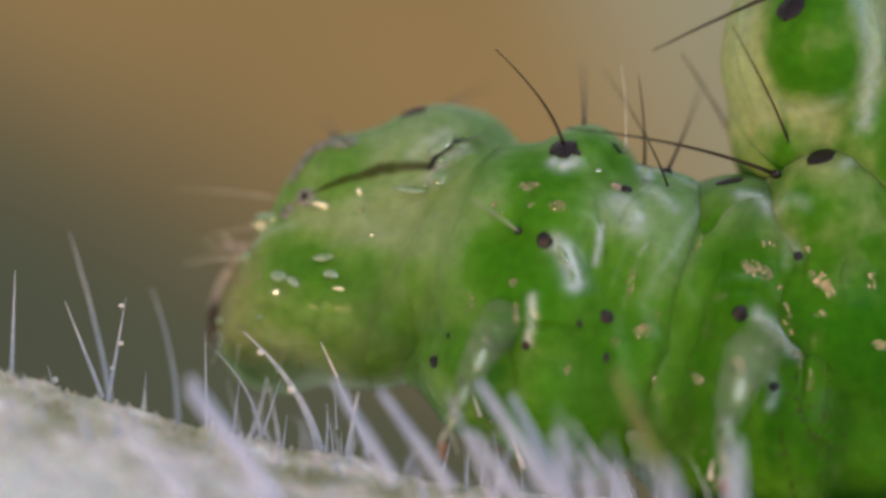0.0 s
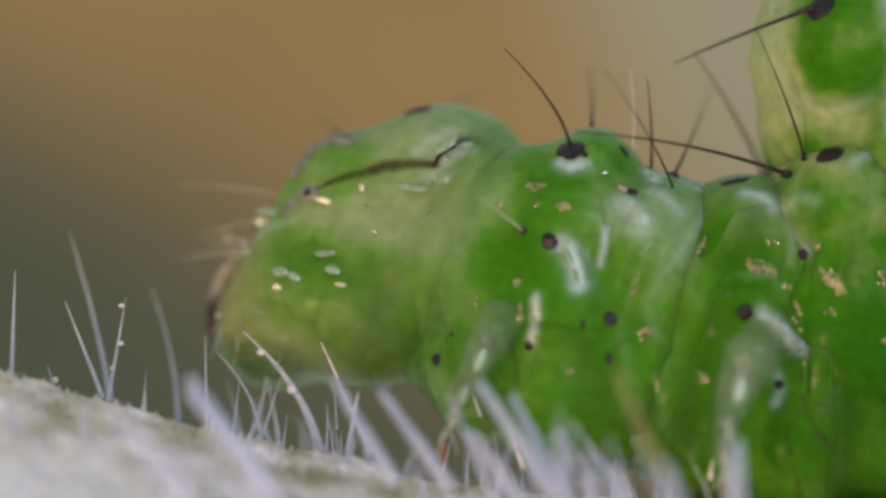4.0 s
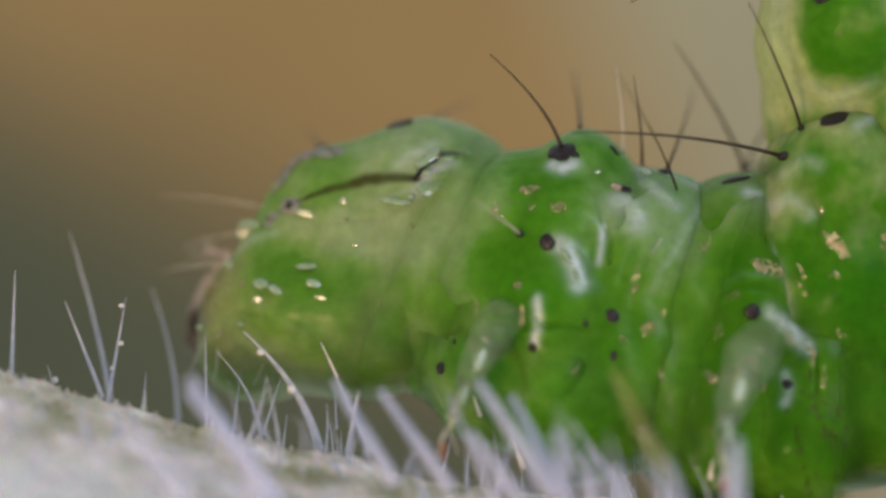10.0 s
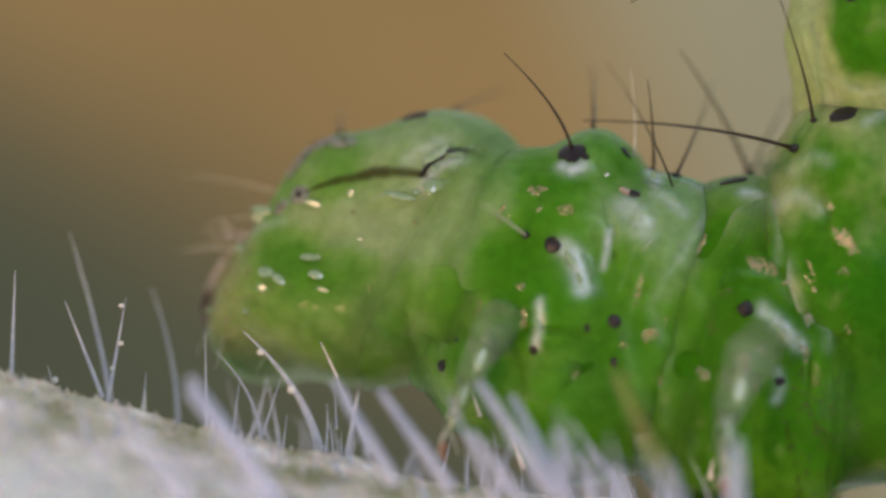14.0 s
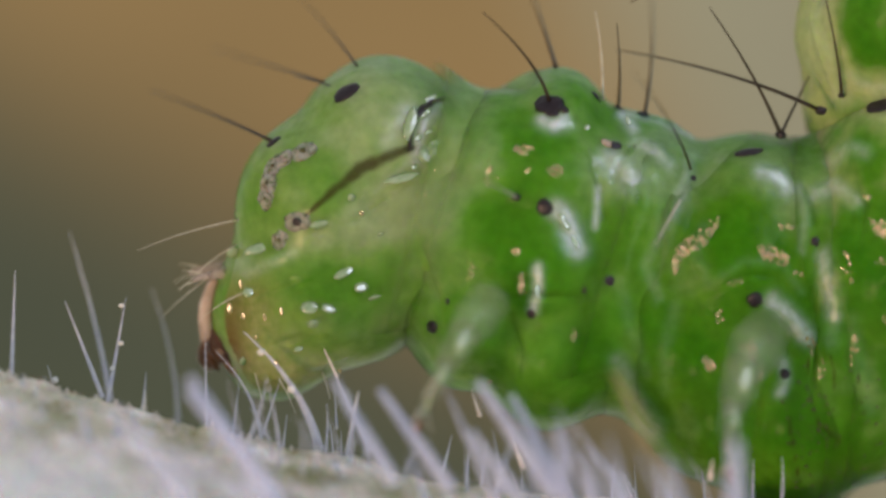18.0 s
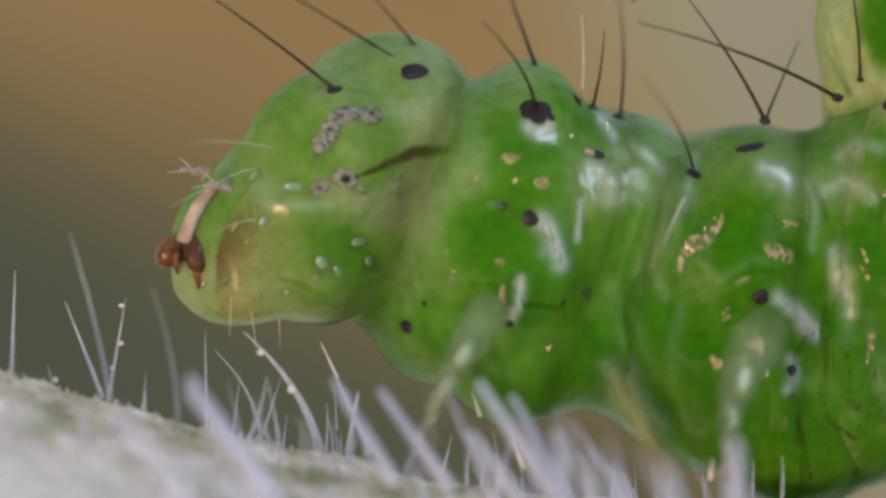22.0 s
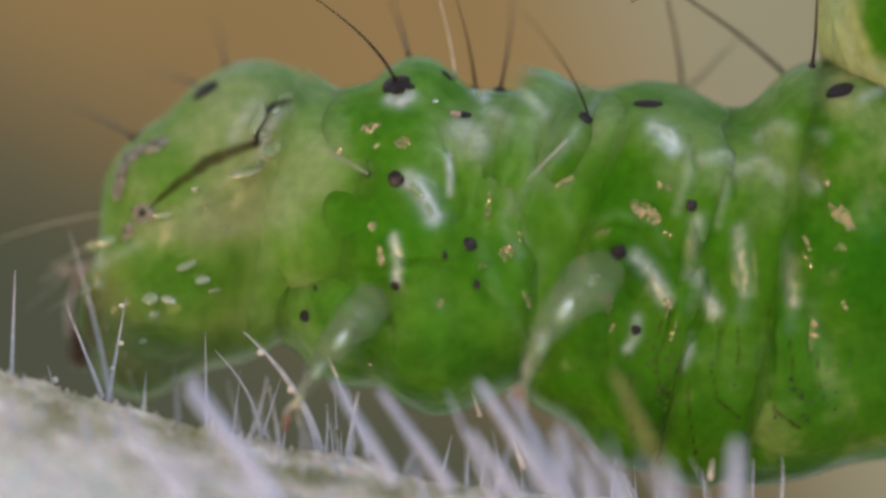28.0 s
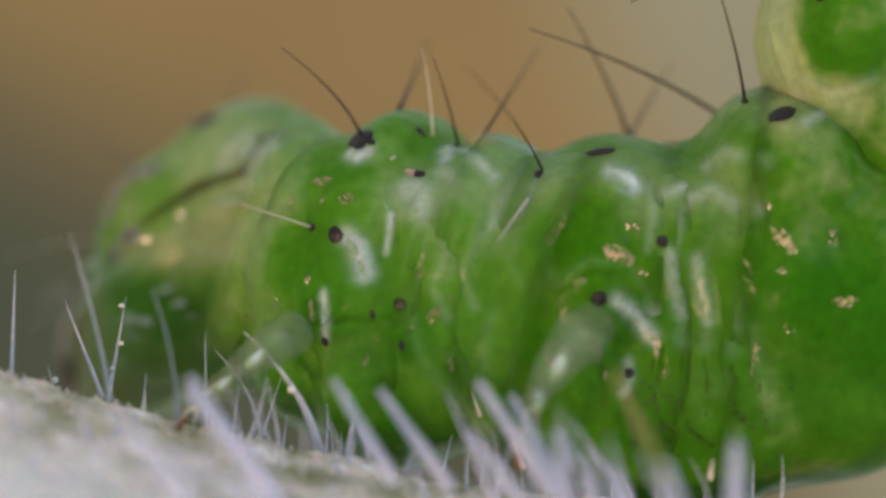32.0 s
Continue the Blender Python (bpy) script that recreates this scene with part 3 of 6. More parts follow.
T1_ROWS = (
    (0, 1002, 536.5, 260, -12.1, -0.7, -8.2),
    (0.5, 995.6, 542.7, 260, -13, -1.3, -6.8),
    (1, 992.1, 541.3, 260, -13, -2.9, -7.6),
    (1.5, 992.7, 541.2, 260, -13.4, -2.1, -7.2),
    (2, 996, 544, 260, -13.7, -1.5, -6.8),
    (2.5, 1001.1, 543.7, 260, -13.3, -1.2, -7),
    (3, 1001.3, 545.3, 260, -14, -0.1, -7.3),
    (3.5, 1009.4, 542.4, 260, -13.2, 0.6, -7.9),
    (5.5, 1002.1, 538, 260, -12.2, -0.1, -8.3),
    (6, 1003.4, 542.5, 260, -12.8, -0.3, -7.9),
    (6.5, 998, 542.2, 260, -12.7, 0.1, -7),
    (7, 999.3, 540.5, 260, -12.4, -0.8, -7.6),
    (7.5, 991.3, 537.8, 260, -12.1, -0.8, -7.3),
    (8, 991.5, 535.9, 260, -11.8, -1, -7.7),
    (8.5, 997.3, 535.5, 260, -11.7, -2.6, -8.1),
    (9, 1008.8, 537.3, 260, -12.2, -3.5, -8.4),
    (9.5, 1005.6, 540.2, 260, -12.7, -3.1, -7.6),
    (10, 1007.1, 545.5, 260, -13.6, -3, -7.2),
    (10.5, 1007.2, 549.7, 260, -14.3, -2.8, -6.9),
    (11, 1005.7, 549.9, 260, -14.1, -2.5, -6.5),
    (11.5, 1007.8, 551.4, 260, -14.4, -2.9, -6.8),
    (12, 1007.3, 549.4, 260, -14, -3.1, -6.8),
    (12.5, 1008.4, 546.2, 260, -13, -3.2, -7),
    (13, 1008.1, 548, 260, -13.3, -3.3, -7.2),
    (13.5, 1007.8, 551.3, 260, -13.8, -2.7, -6.9),
    (14, 1017, 543.8, 260, -12, -0.5, -8.5),
    (14.5, 1006.9, 546.7, 260, -12.8, -2.3, -7.6),
    (16.5, 984.8, 516.4, 260, -7.4, -4.4, -4.6),
    (17, 985.6, 495.5, 260, -5, -2.5, -2.9),
    (17.5, 982.2, 465.7, 260, -2.8, -3.8, -0.5),
    (18, 961, 435.4, 260, -2.4, -2.3, 1.9),
    (18.5, 953.1, 439.4, 260, -2.2, -1.4, 1.8),
    (19, 959.6, 418.1, 260, 0.5, 0, 0.1),
    (19.5, 947.6, 415.6, 260, 2.9, 3, 4.6),
    (20, 913.3, 414.9, 260, 4.2, 2.2, 5.4),
    (20.5, 902.1, 413, 260, 5.5, 0.2, 5),
    (21, 894.5, 406, 260, 8, 3, 8.1),
    (21.5, 900.7, 416.2, 260, 6.3, 2, 7.6),
    (22, 896.8, 421.6, 260, 5.1, 0.5, 9.6),
    (22.5, 876.3, 420.1, 260, 4.7, 0.2, 15.5),
    (23, 855, 417.8, 260, 4.9, -1.2, 17.7),
    (23.5, 851.4, 421.6, 260, 5, -0.4, 14.3),
    (24, 860.9, 415.7, 260, 4.8, -0.7, 8.6),
    (24.5, 872, 414.3, 260, 6, -1.7, 2.8),
    (25, 875.2, 404.2, 260, 8.9, 0.5, 5.7),
    (25.5, 884.1, 406.8, 260, 7.1, -1.5, 3.8),
    (27.5, 772.2, 443.6, 260, -10, -9.5, -8.2),
    (28, 741.4, 417.6, 280, -10.2, -9.8, -4.9),
    (28.5, 785.6, 450, 300, -12.2, -11.3, -9.3),
    (29, 796.3, 453.7, 302.9, -13.3, -11.8, -14.3),
    (29.5, 698.5, 552.2, 305.7, -9.3, -14.2, -19.9),
    (30, 667.3, 527.9, 308.6, -8.1, -9.5, -19.5),
    (30.5, 669.7, 538, 311.4, -7.8, -11.5, -21.5),
    (31, 678.6, 533.8, 314.3, -9.2, -9.5, -21.2),
    (31.5, 696.6, 516, 317.1, -8.5, -7.2, -22.8),
    (32, 703.4, 512, 320, -8.9, -6, -23.7),
)
T2_ROWS = (
    (0, 1303.8, 535.4, 260, -14.2, -1.9, 1.4),
    (0.5, 1309.2, 544.9, 260, -13.6, 0.2, 4.5),
    (1, 1305.8, 546.4, 260, -13.4, 0.7, 5.3),
    (1.5, 1308.8, 547.3, 260, -13.2, 0.9, 5.2),
    (2, 1317.7, 551.7, 260, -13, 1.4, 5.8),
    (2.5, 1319.1, 547.4, 260, -14, 0.5, 6.2),
    (3, 1316.2, 543.5, 260, -14.2, -0.3, 4.1),
    (3.5, 1319.3, 539.5, 260, -14.6, -1.5, 1.6),
    (5.5, 1306.5, 533.5, 260, -15.7, -3.4, -1.1),
    (6, 1309.7, 536.3, 260, -15.3, -3.1, -1.3),
    (6.5, 1306.2, 535.6, 260, -14.9, -3.3, -0.5),
    (7, 1302.8, 534.6, 260, -14.5, -3.1, 1),
    (7.5, 1298.4, 529.4, 260, -14.4, -4.2, 0.2),
    (8, 1295.4, 526.6, 260, -14.1, -5, -0.3),
    (8.5, 1302.4, 519.6, 260, -13.9, -5.6, -0.1),
    (9, 1307.1, 515.6, 260, -13.4, -5.9, 0.2),
    (9.5, 1307.8, 523.2, 260, -14.1, -4.3, 3.2),
    (10, 1316.2, 532, 260, -14.1, -3, 3.4),
    (10.5, 1319.4, 537.9, 260, -15, -2.3, 4.6),
    (11, 1319.8, 541.2, 260, -15.6, -2.3, 3),
    (11.5, 1321.7, 543.1, 260, -16.7, -1.8, 4.3),
    (12, 1324.6, 541.8, 260, -17.4, -2, 2.6),
    (12.5, 1322.4, 543, 260, -18.5, -1.6, 3.6),
    (13, 1323.1, 543.3, 260, -19.5, -2.4, 1.4),
    (13.5, 1317.9, 542.3, 260, -18, -1.9, 2),
    (14, 1312.5, 538.8, 260, -16.8, -2.2, 1.6),
    (14.5, 1313.1, 533.8, 260, -14.8, -1.4, 2),
    (16.5, 1317.7, 505.4, 260, -9.2, -1.7, 0.2),
    (17, 1319.7, 497.3, 260, -7.4, -1.6, -0.4),
    (17.5, 1327.2, 478.5, 260, -5.6, -1, 0.5),
    (18, 1325.1, 463.1, 260, -3, 0.3, 2.8),
    (18.5, 1314.2, 459.6, 260, -1.2, 0.4, 1.8),
    (19, 1319.7, 450.1, 260, 0, 0, 0.1),
    (19.5, 1319.4, 454.5, 260, -0.3, -0.2, 1.3),
    (20, 1318.2, 455, 260, 0, -0.1, 2.3),
    (20.5, 1326, 451.7, 260, 0.2, -0.3, 2.4),
    (21, 1334, 447.2, 260, -0.5, -1.3, 0.4),
    (21.5, 1329.8, 447.5, 260, -0.6, -1.3, 2.2),
    (22, 1323.3, 448.3, 260, -0.4, -0.8, 5.6),
    (22.5, 1319.4, 444.8, 260, -0.7, -1.1, 6),
    (23, 1303.2, 439.8, 260, -0.9, -1.2, 7.2),
    (23.5, 1300, 446.1, 260, -0.9, -0.3, 4.7),
    (24, 1298.6, 443.7, 260, -1.2, 0.4, 1.6),
    (24.5, 1292.8, 444, 260, -1.7, 0.8, -1.8),
    (25, 1298.4, 444, 260, -1.6, 1.9, -3.5),
    (25.5, 1302.9, 439.9, 260, -1.4, 3.1, -5.6),
    (27.5, 1137.2, 390, 260, 0.1, 9.7, -3.4),
    (28, 1128.3, 366.5, 260, 0.4, 11, -4.2),
    (28.5, 1135.5, 390.2, 260, 0.2, 9.7, -3.7),
    (29, 1153.1, 399.7, 260, 1.3, 9.1, -1.6),
    (29.5, 1083.3, 449.9, 260, -1.4, 6.3, -4.8),
    (30, 1077.6, 456.6, 260, -0.9, 5.2, -4.6),
    (30.5, 1074.1, 466.7, 260, -1.3, 4.2, -3.9),
    (31, 1074, 466.5, 260, -1.8, 3, -4.3),
    (31.5, 1065.1, 462.4, 260, -3, 1.6, -4),
    (32, 1070, 462.9, 260, -3.3, 0.9, -2),
)
T3_ROWS = (
    (0, 1465, 547.6, 260, 0, 0, 0),
    (0.5, 1473, 557.2, 260, 0, 0, 0),
    (1, 1470, 558.8, 260, 0, 0, 0),
    (1.5, 1478, 557.2, 260, 0, 0, 0),
    (2, 1490, 561.2, 260, 0, 0, 0),
    (2.5, 1493, 552.4, 260, 0, 0, 0),
    (3, 1492, 550.8, 260, 0, 0, 0),
    (3.5, 1487, 547.6, 260, 0, 0, 0),
    (5.5, 1470, 536.6, 260, 0, 0, 0),
    (6, 1467, 536.6, 260, 0, 0, 0),
    (6.5, 1465, 535, 260, 0, 0, 0),
    (7, 1461, 531.8, 260, 0, 0, 0),
    (7.5, 1453, 523.8, 260, 0, 0, 0),
    (8, 1447, 517.4, 260, 0, 0, 0),
    (8.5, 1457, 487.2, 260, 0, 0, 0),
    (9, 1471, 461.2, 260, 0, 0, 0),
    (9.5, 1476, 464.4, 260, 0, 0, 0),
    (10, 1489, 478.8, 260, 0, 0, 0),
    (10.5, 1492, 486, 260, 0, 0, 0),
    (11, 1500, 486, 260, 0, 0, 0),
    (11.5, 1506, 483.6, 260, 0, 0, 0),
    (12, 1512, 481.2, 260, 0, 0, 0),
    (12.5, 1512, 481.2, 260, 0, 0, 0),
    (13, 1509, 481.2, 260, 0, 0, 0),
    (13.5, 1509, 477.2, 260, 0, 0, 0),
    (14, 1505, 471.6, 260, 0, 0, 0),
    (14.5, 1509, 472.4, 260, 0, 0, 0),
    (16.5, 1533, 469.2, 260, 0, 0, 0),
    (17, 1538, 466.8, 260, 0, 0, 0),
    (17.5, 1554, 460.4, 260, 0, 0, 0),
    (18, 1571, 455.6, 260, 0, 0, 0),
    (18.5, 1553, 457.2, 260, 0, 0, 0),
    (19, 1560, 447.6, 260, 0, 0, 0),
    (19.5, 1571, 448.4, 260, 0, 0, 0),
    (20, 1582, 450, 260, 0, 0, 0),
    (20.5, 1587, 455.6, 260, 0, 0, 0),
    (21, 1594, 450, 260, 0, 0, 0),
    (21.5, 1597, 447.6, 260, 0, 0, 0),
    (22, 1600, 450, 260, 0, 0, 0),
    (22.5, 1599, 450.8, 260, 0, 0, 0),
    (23, 1593, 443.6, 260, 0, 0, 0),
    (23.5, 1602, 453.2, 260, 0, 0, 0),
    (24, 1600, 446, 260, 0, 0, 0),
    (24.5, 1596, 445.2, 260, 0, 0, 0),
    (25, 1596, 452.4, 260, 0, 0, 0),
    (25.5, 1596, 446, 260, 0, 0, 0),
    (27.5, 1505, 437.2, 260, 0, 0, 0),
    (28, 1499, 429.2, 260, 0, 0, 0),
    (28.5, 1508, 437.2, 260, 0, 0, 0),
    (29, 1530, 453.2, 260, 0, 0, 0),
    (29.5, 1464, 466, 260, 0, 0, 0),
    (30, 1448, 477.2, 260, 0, 0, 0),
    (30.5, 1438, 481.2, 260, 0, 0, 0),
    (31, 1406, 478.8, 260, 0, 0, 0),
    (31.5, 1389, 468.4, 260, 0, 0, 0),
    (32, 1396, 471.6, 260, 0, 0, 0),
)
UP_ROWS = (
    (0, 1440, 108.5, 310, 0, 0, 0),
    (0.5, 1430, 114.5, 310, 0, 0, 0),
    (1, 1430, 115.5, 310, 0, 0, 0),
    (1.5, 1440, 114.5, 310, 0, 0, 0),
    (2, 1452, 117, 310, 0, 0, 0),
    (2.5, 1476.3, 111.5, 310, 0, 0, 0),
    (3, 1485.7, 110.5, 310, 0, 0, 0),
    (3.5, 1495, 108.5, 310, 0, 0, 0),
    (5.5, 1477, 106, 310, 0, 0, 0),
    (6, 1480, 106, 310, 0, 0, 0),
    (6.5, 1473.8, 105, 310, 0, 0, 0),
    (7, 1467.5, 103, 310, 0, 0, 0),
    (7.5, 1461.2, 98, 310, 0, 0, 0),
    (8, 1455, 94, 310, 0, 0, 0),
    (8.5, 1470, 79.5, 310, 0, 0, 0),
    (9, 1485, 67, 310, 0, 0, 0),
    (9.5, 1492.5, 69, 310, 0, 0, 0),
    (10, 1500, 78, 310, 0, 0, 0),
    (10.5, 1508.3, 82.5, 310, 0, 0, 0),
    (11, 1516.7, 82.5, 310, 0, 0, 0),
    (11.5, 1525, 81, 310, 0, 0, 0),
    (12, 1533.3, 79.5, 310, 0, 0, 0),
    (12.5, 1541.7, 79.5, 310, 0, 0, 0),
    (13, 1550, 79.5, 310, 0, 0, 0),
    (13.5, 1552.3, 77, 310, 0, 0, 0),
    (14, 1554.7, 73.5, 310, 0, 0, 0),
    (14.5, 1557, 74, 310, 0, 0, 0),
    (16.5, 1563, 72, 310, 0, 0, 0),
    (17, 1566.4, 70.5, 310, 0, 0, 0),
    (17.5, 1569.8, 66.5, 310, 0, 0, 0),
    (18, 1573.2, 63.5, 310, 0, 0, 0),
    (18.5, 1576.6, 64.5, 310, 0, 0, 0),
    (19, 1580, 58.5, 310, 0, 0, 0),
    (19.5, 1583.8, 59, 310, 0, 0, 0),
    (20, 1587.5, 60, 310, 0, 0, 0),
    (20.5, 1591.2, 63.5, 310, 0, 0, 0),
    (21, 1595, 60, 310, 0, 0, 0),
    (21.5, 1601.2, 58.5, 310, 0, 0, 0),
    (22, 1607.5, 60, 310, 0, 0, 0),
    (22.5, 1613.8, 60.5, 310, 0, 0, 0),
    (23, 1620, 56, 310, 0, 0, 0),
    (23.5, 1620, 62, 310, 0, 0, 0),
    (24, 1620, 57.5, 310, 0, 0, 0),
    (24.5, 1620, 57, 310, 0, 0, 0),
    (25, 1620, 61.5, 310, 0, 0, 0),
    (25.5, 1620, 57.5, 310, 0, 0, 0),
    (27.5, 1600, 52, 310, 0, 0, 0),
    (28, 1610, 47, 310, 0, 0, 0),
    (28.5, 1617.5, 52, 310, 0, 0, 0),
    (29, 1625, 62, 310, 0, 0, 0),
    (29.5, 1590, 70, 310, 0, 0, 0),
    (30, 1555, 77, 310, 0, 0, 0),
    (30.5, 1537.5, 79.5, 310, 0, 0, 0),
    (31, 1520, 78, 310, 0, 0, 0),
    (31.5, 1510, 71.5, 310, 0, 0, 0),
    (32, 1500, 73.5, 310, 0, 0, 0),
)
BAND_ROWS = (
    (0, 1171.8, 561.8, 238.4, -13.1, -1.3, -3.4),
    (0.5, 1171.9, 565.6, 236.2, -13.3, -0.6, -1.1),
    (1, 1168.7, 562.1, 233.7, -13.2, -1.1, -1.1),
    (1.5, 1170.4, 563.6, 234.4, -13.3, -0.6, -1),
    (2, 1176.5, 567.6, 234.2, -13.3, -0.1, -0.5),
    (2.5, 1179.7, 567.1, 233.4, -13.7, -0.3, -0.4),
    (3, 1177.7, 568.9, 235.5, -14.1, -0.2, -1.6),
    (3.5, 1182.8, 568.4, 238.3, -13.9, -0.5, -3.2),
    (5.5, 1173.1, 564.7, 241.6, -13.9, -1.8, -4.7),
    (6, 1175.5, 567.5, 242.3, -14.1, -1.7, -4.6),
    (6.5, 1171.2, 568, 242.9, -13.8, -1.6, -3.8),
    (7, 1170.3, 564.8, 239.8, -13.4, -2, -3.3),
    (7.5, 1164.3, 562.4, 241.6, -13.2, -2.5, -3.5),
    (8, 1163, 560.9, 241.7, -12.9, -3, -4),
    (8.5, 1169.9, 555.2, 240.7, -12.8, -4.1, -4.1),
    (9, 1178.2, 552.9, 239.6, -12.8, -4.7, -4.1),
    (9.5, 1176.9, 556.6, 236.6, -13.4, -3.7, -2.2),
    (10, 1181.7, 562, 236.8, -13.8, -3, -1.9),
    (10.5, 1183.4, 566.3, 235.3, -14.7, -2.5, -1.2),
    (11, 1182.7, 568.6, 238.2, -14.8, -2.4, -1.8),
    (11.5, 1184.8, 568.8, 235.7, -15.6, -2.4, -1.2),
    (12, 1185.9, 567.1, 238.1, -15.7, -2.5, -2.1),
    (12.5, 1185.5, 565.4, 236.6, -15.8, -2.4, -1.7),
    (13, 1185.5, 567.4, 239.2, -16.4, -2.8, -2.9),
    (13.5, 1182.7, 568.9, 238.8, -15.9, -2.3, -2.5),
    (14, 1183.5, 567.8, 237.4, -14.4, -1.4, -3.5),
    (14.5, 1179.5, 562.5, 238.2, -13.8, -1.8, -2.8),
    (16.5, 1172.1, 530.3, 248.2, -8.3, -3.1, -2.2),
    (17, 1173.4, 519.1, 253.1, -6.2, -2, -1.6),
    (17.5, 1175.9, 491.8, 257, -4.2, -2.4, 0),
    (18, 1163.8, 469.8, 258.3, -2.7, -1, 2.3),
    (18.5, 1154.1, 471.5, 259.8, -1.7, -0.5, 1.8),
    (19, 1159.6, 459.1, 260.2, 0.2, 0, 0.1),
    (19.5, 1152, 465.5, 267.1, 1.3, 1.4, 2.9),
    (20, 1134.4, 463.9, 267.6, 2.1, 1.1, 3.9),
    (20.5, 1133.5, 458, 267.3, 2.9, -0, 3.7),
    (21, 1131.8, 458.4, 276.1, 3.8, 0.8, 4.2),
    (21.5, 1133.5, 462, 272.2, 2.9, 0.3, 4.9),
    (22, 1128.6, 461.9, 270.6, 2.3, -0.2, 7.6),
    (22.5, 1114.3, 459.3, 279.9, 2, -0.5, 10.8),
    (23, 1095, 453.3, 282.1, 2, -1.2, 12.4),
    (23.5, 1092.6, 458.5, 279.8, 2, -0.3, 9.5),
    (24, 1098.6, 452.8, 274.3, 1.8, -0.1, 5.1),
    (24.5, 1102.7, 449.9, 269.4, 2.1, -0.4, 0.5),
    (25, 1105.8, 447.1, 277.7, 3.7, 1.2, 1.1),
    (25.5, 1113.8, 441.2, 276.8, 2.8, 0.8, -0.9),
    (27.5, 975.5, 411.2, 246.8, -5, 0.1, -5.8),
    (28, 956.8, 384.1, 263.6, -4.9, 0.6, -4.6),
    (28.5, 980.9, 411.1, 264.5, -6, -0.8, -6.5),
    (29, 992.5, 417.6, 254.2, -6, -1.4, -8),
    (29.5, 905.7, 491.8, 251.7, -5.4, -3.9, -12.3),
    (30, 887.7, 493, 254, -4.5, -2.1, -12.1),
    (30.5, 885.8, 501, 251.2, -4.5, -3.6, -12.7),
    (31, 890.2, 503.9, 253.2, -5.5, -3.2, -12.8),
    (31.5, 893.5, 499, 251.7, -5.8, -2.8, -13.4),
    (32, 898.4, 500.4, 248.9, -6.1, -2.5, -12.8),
)
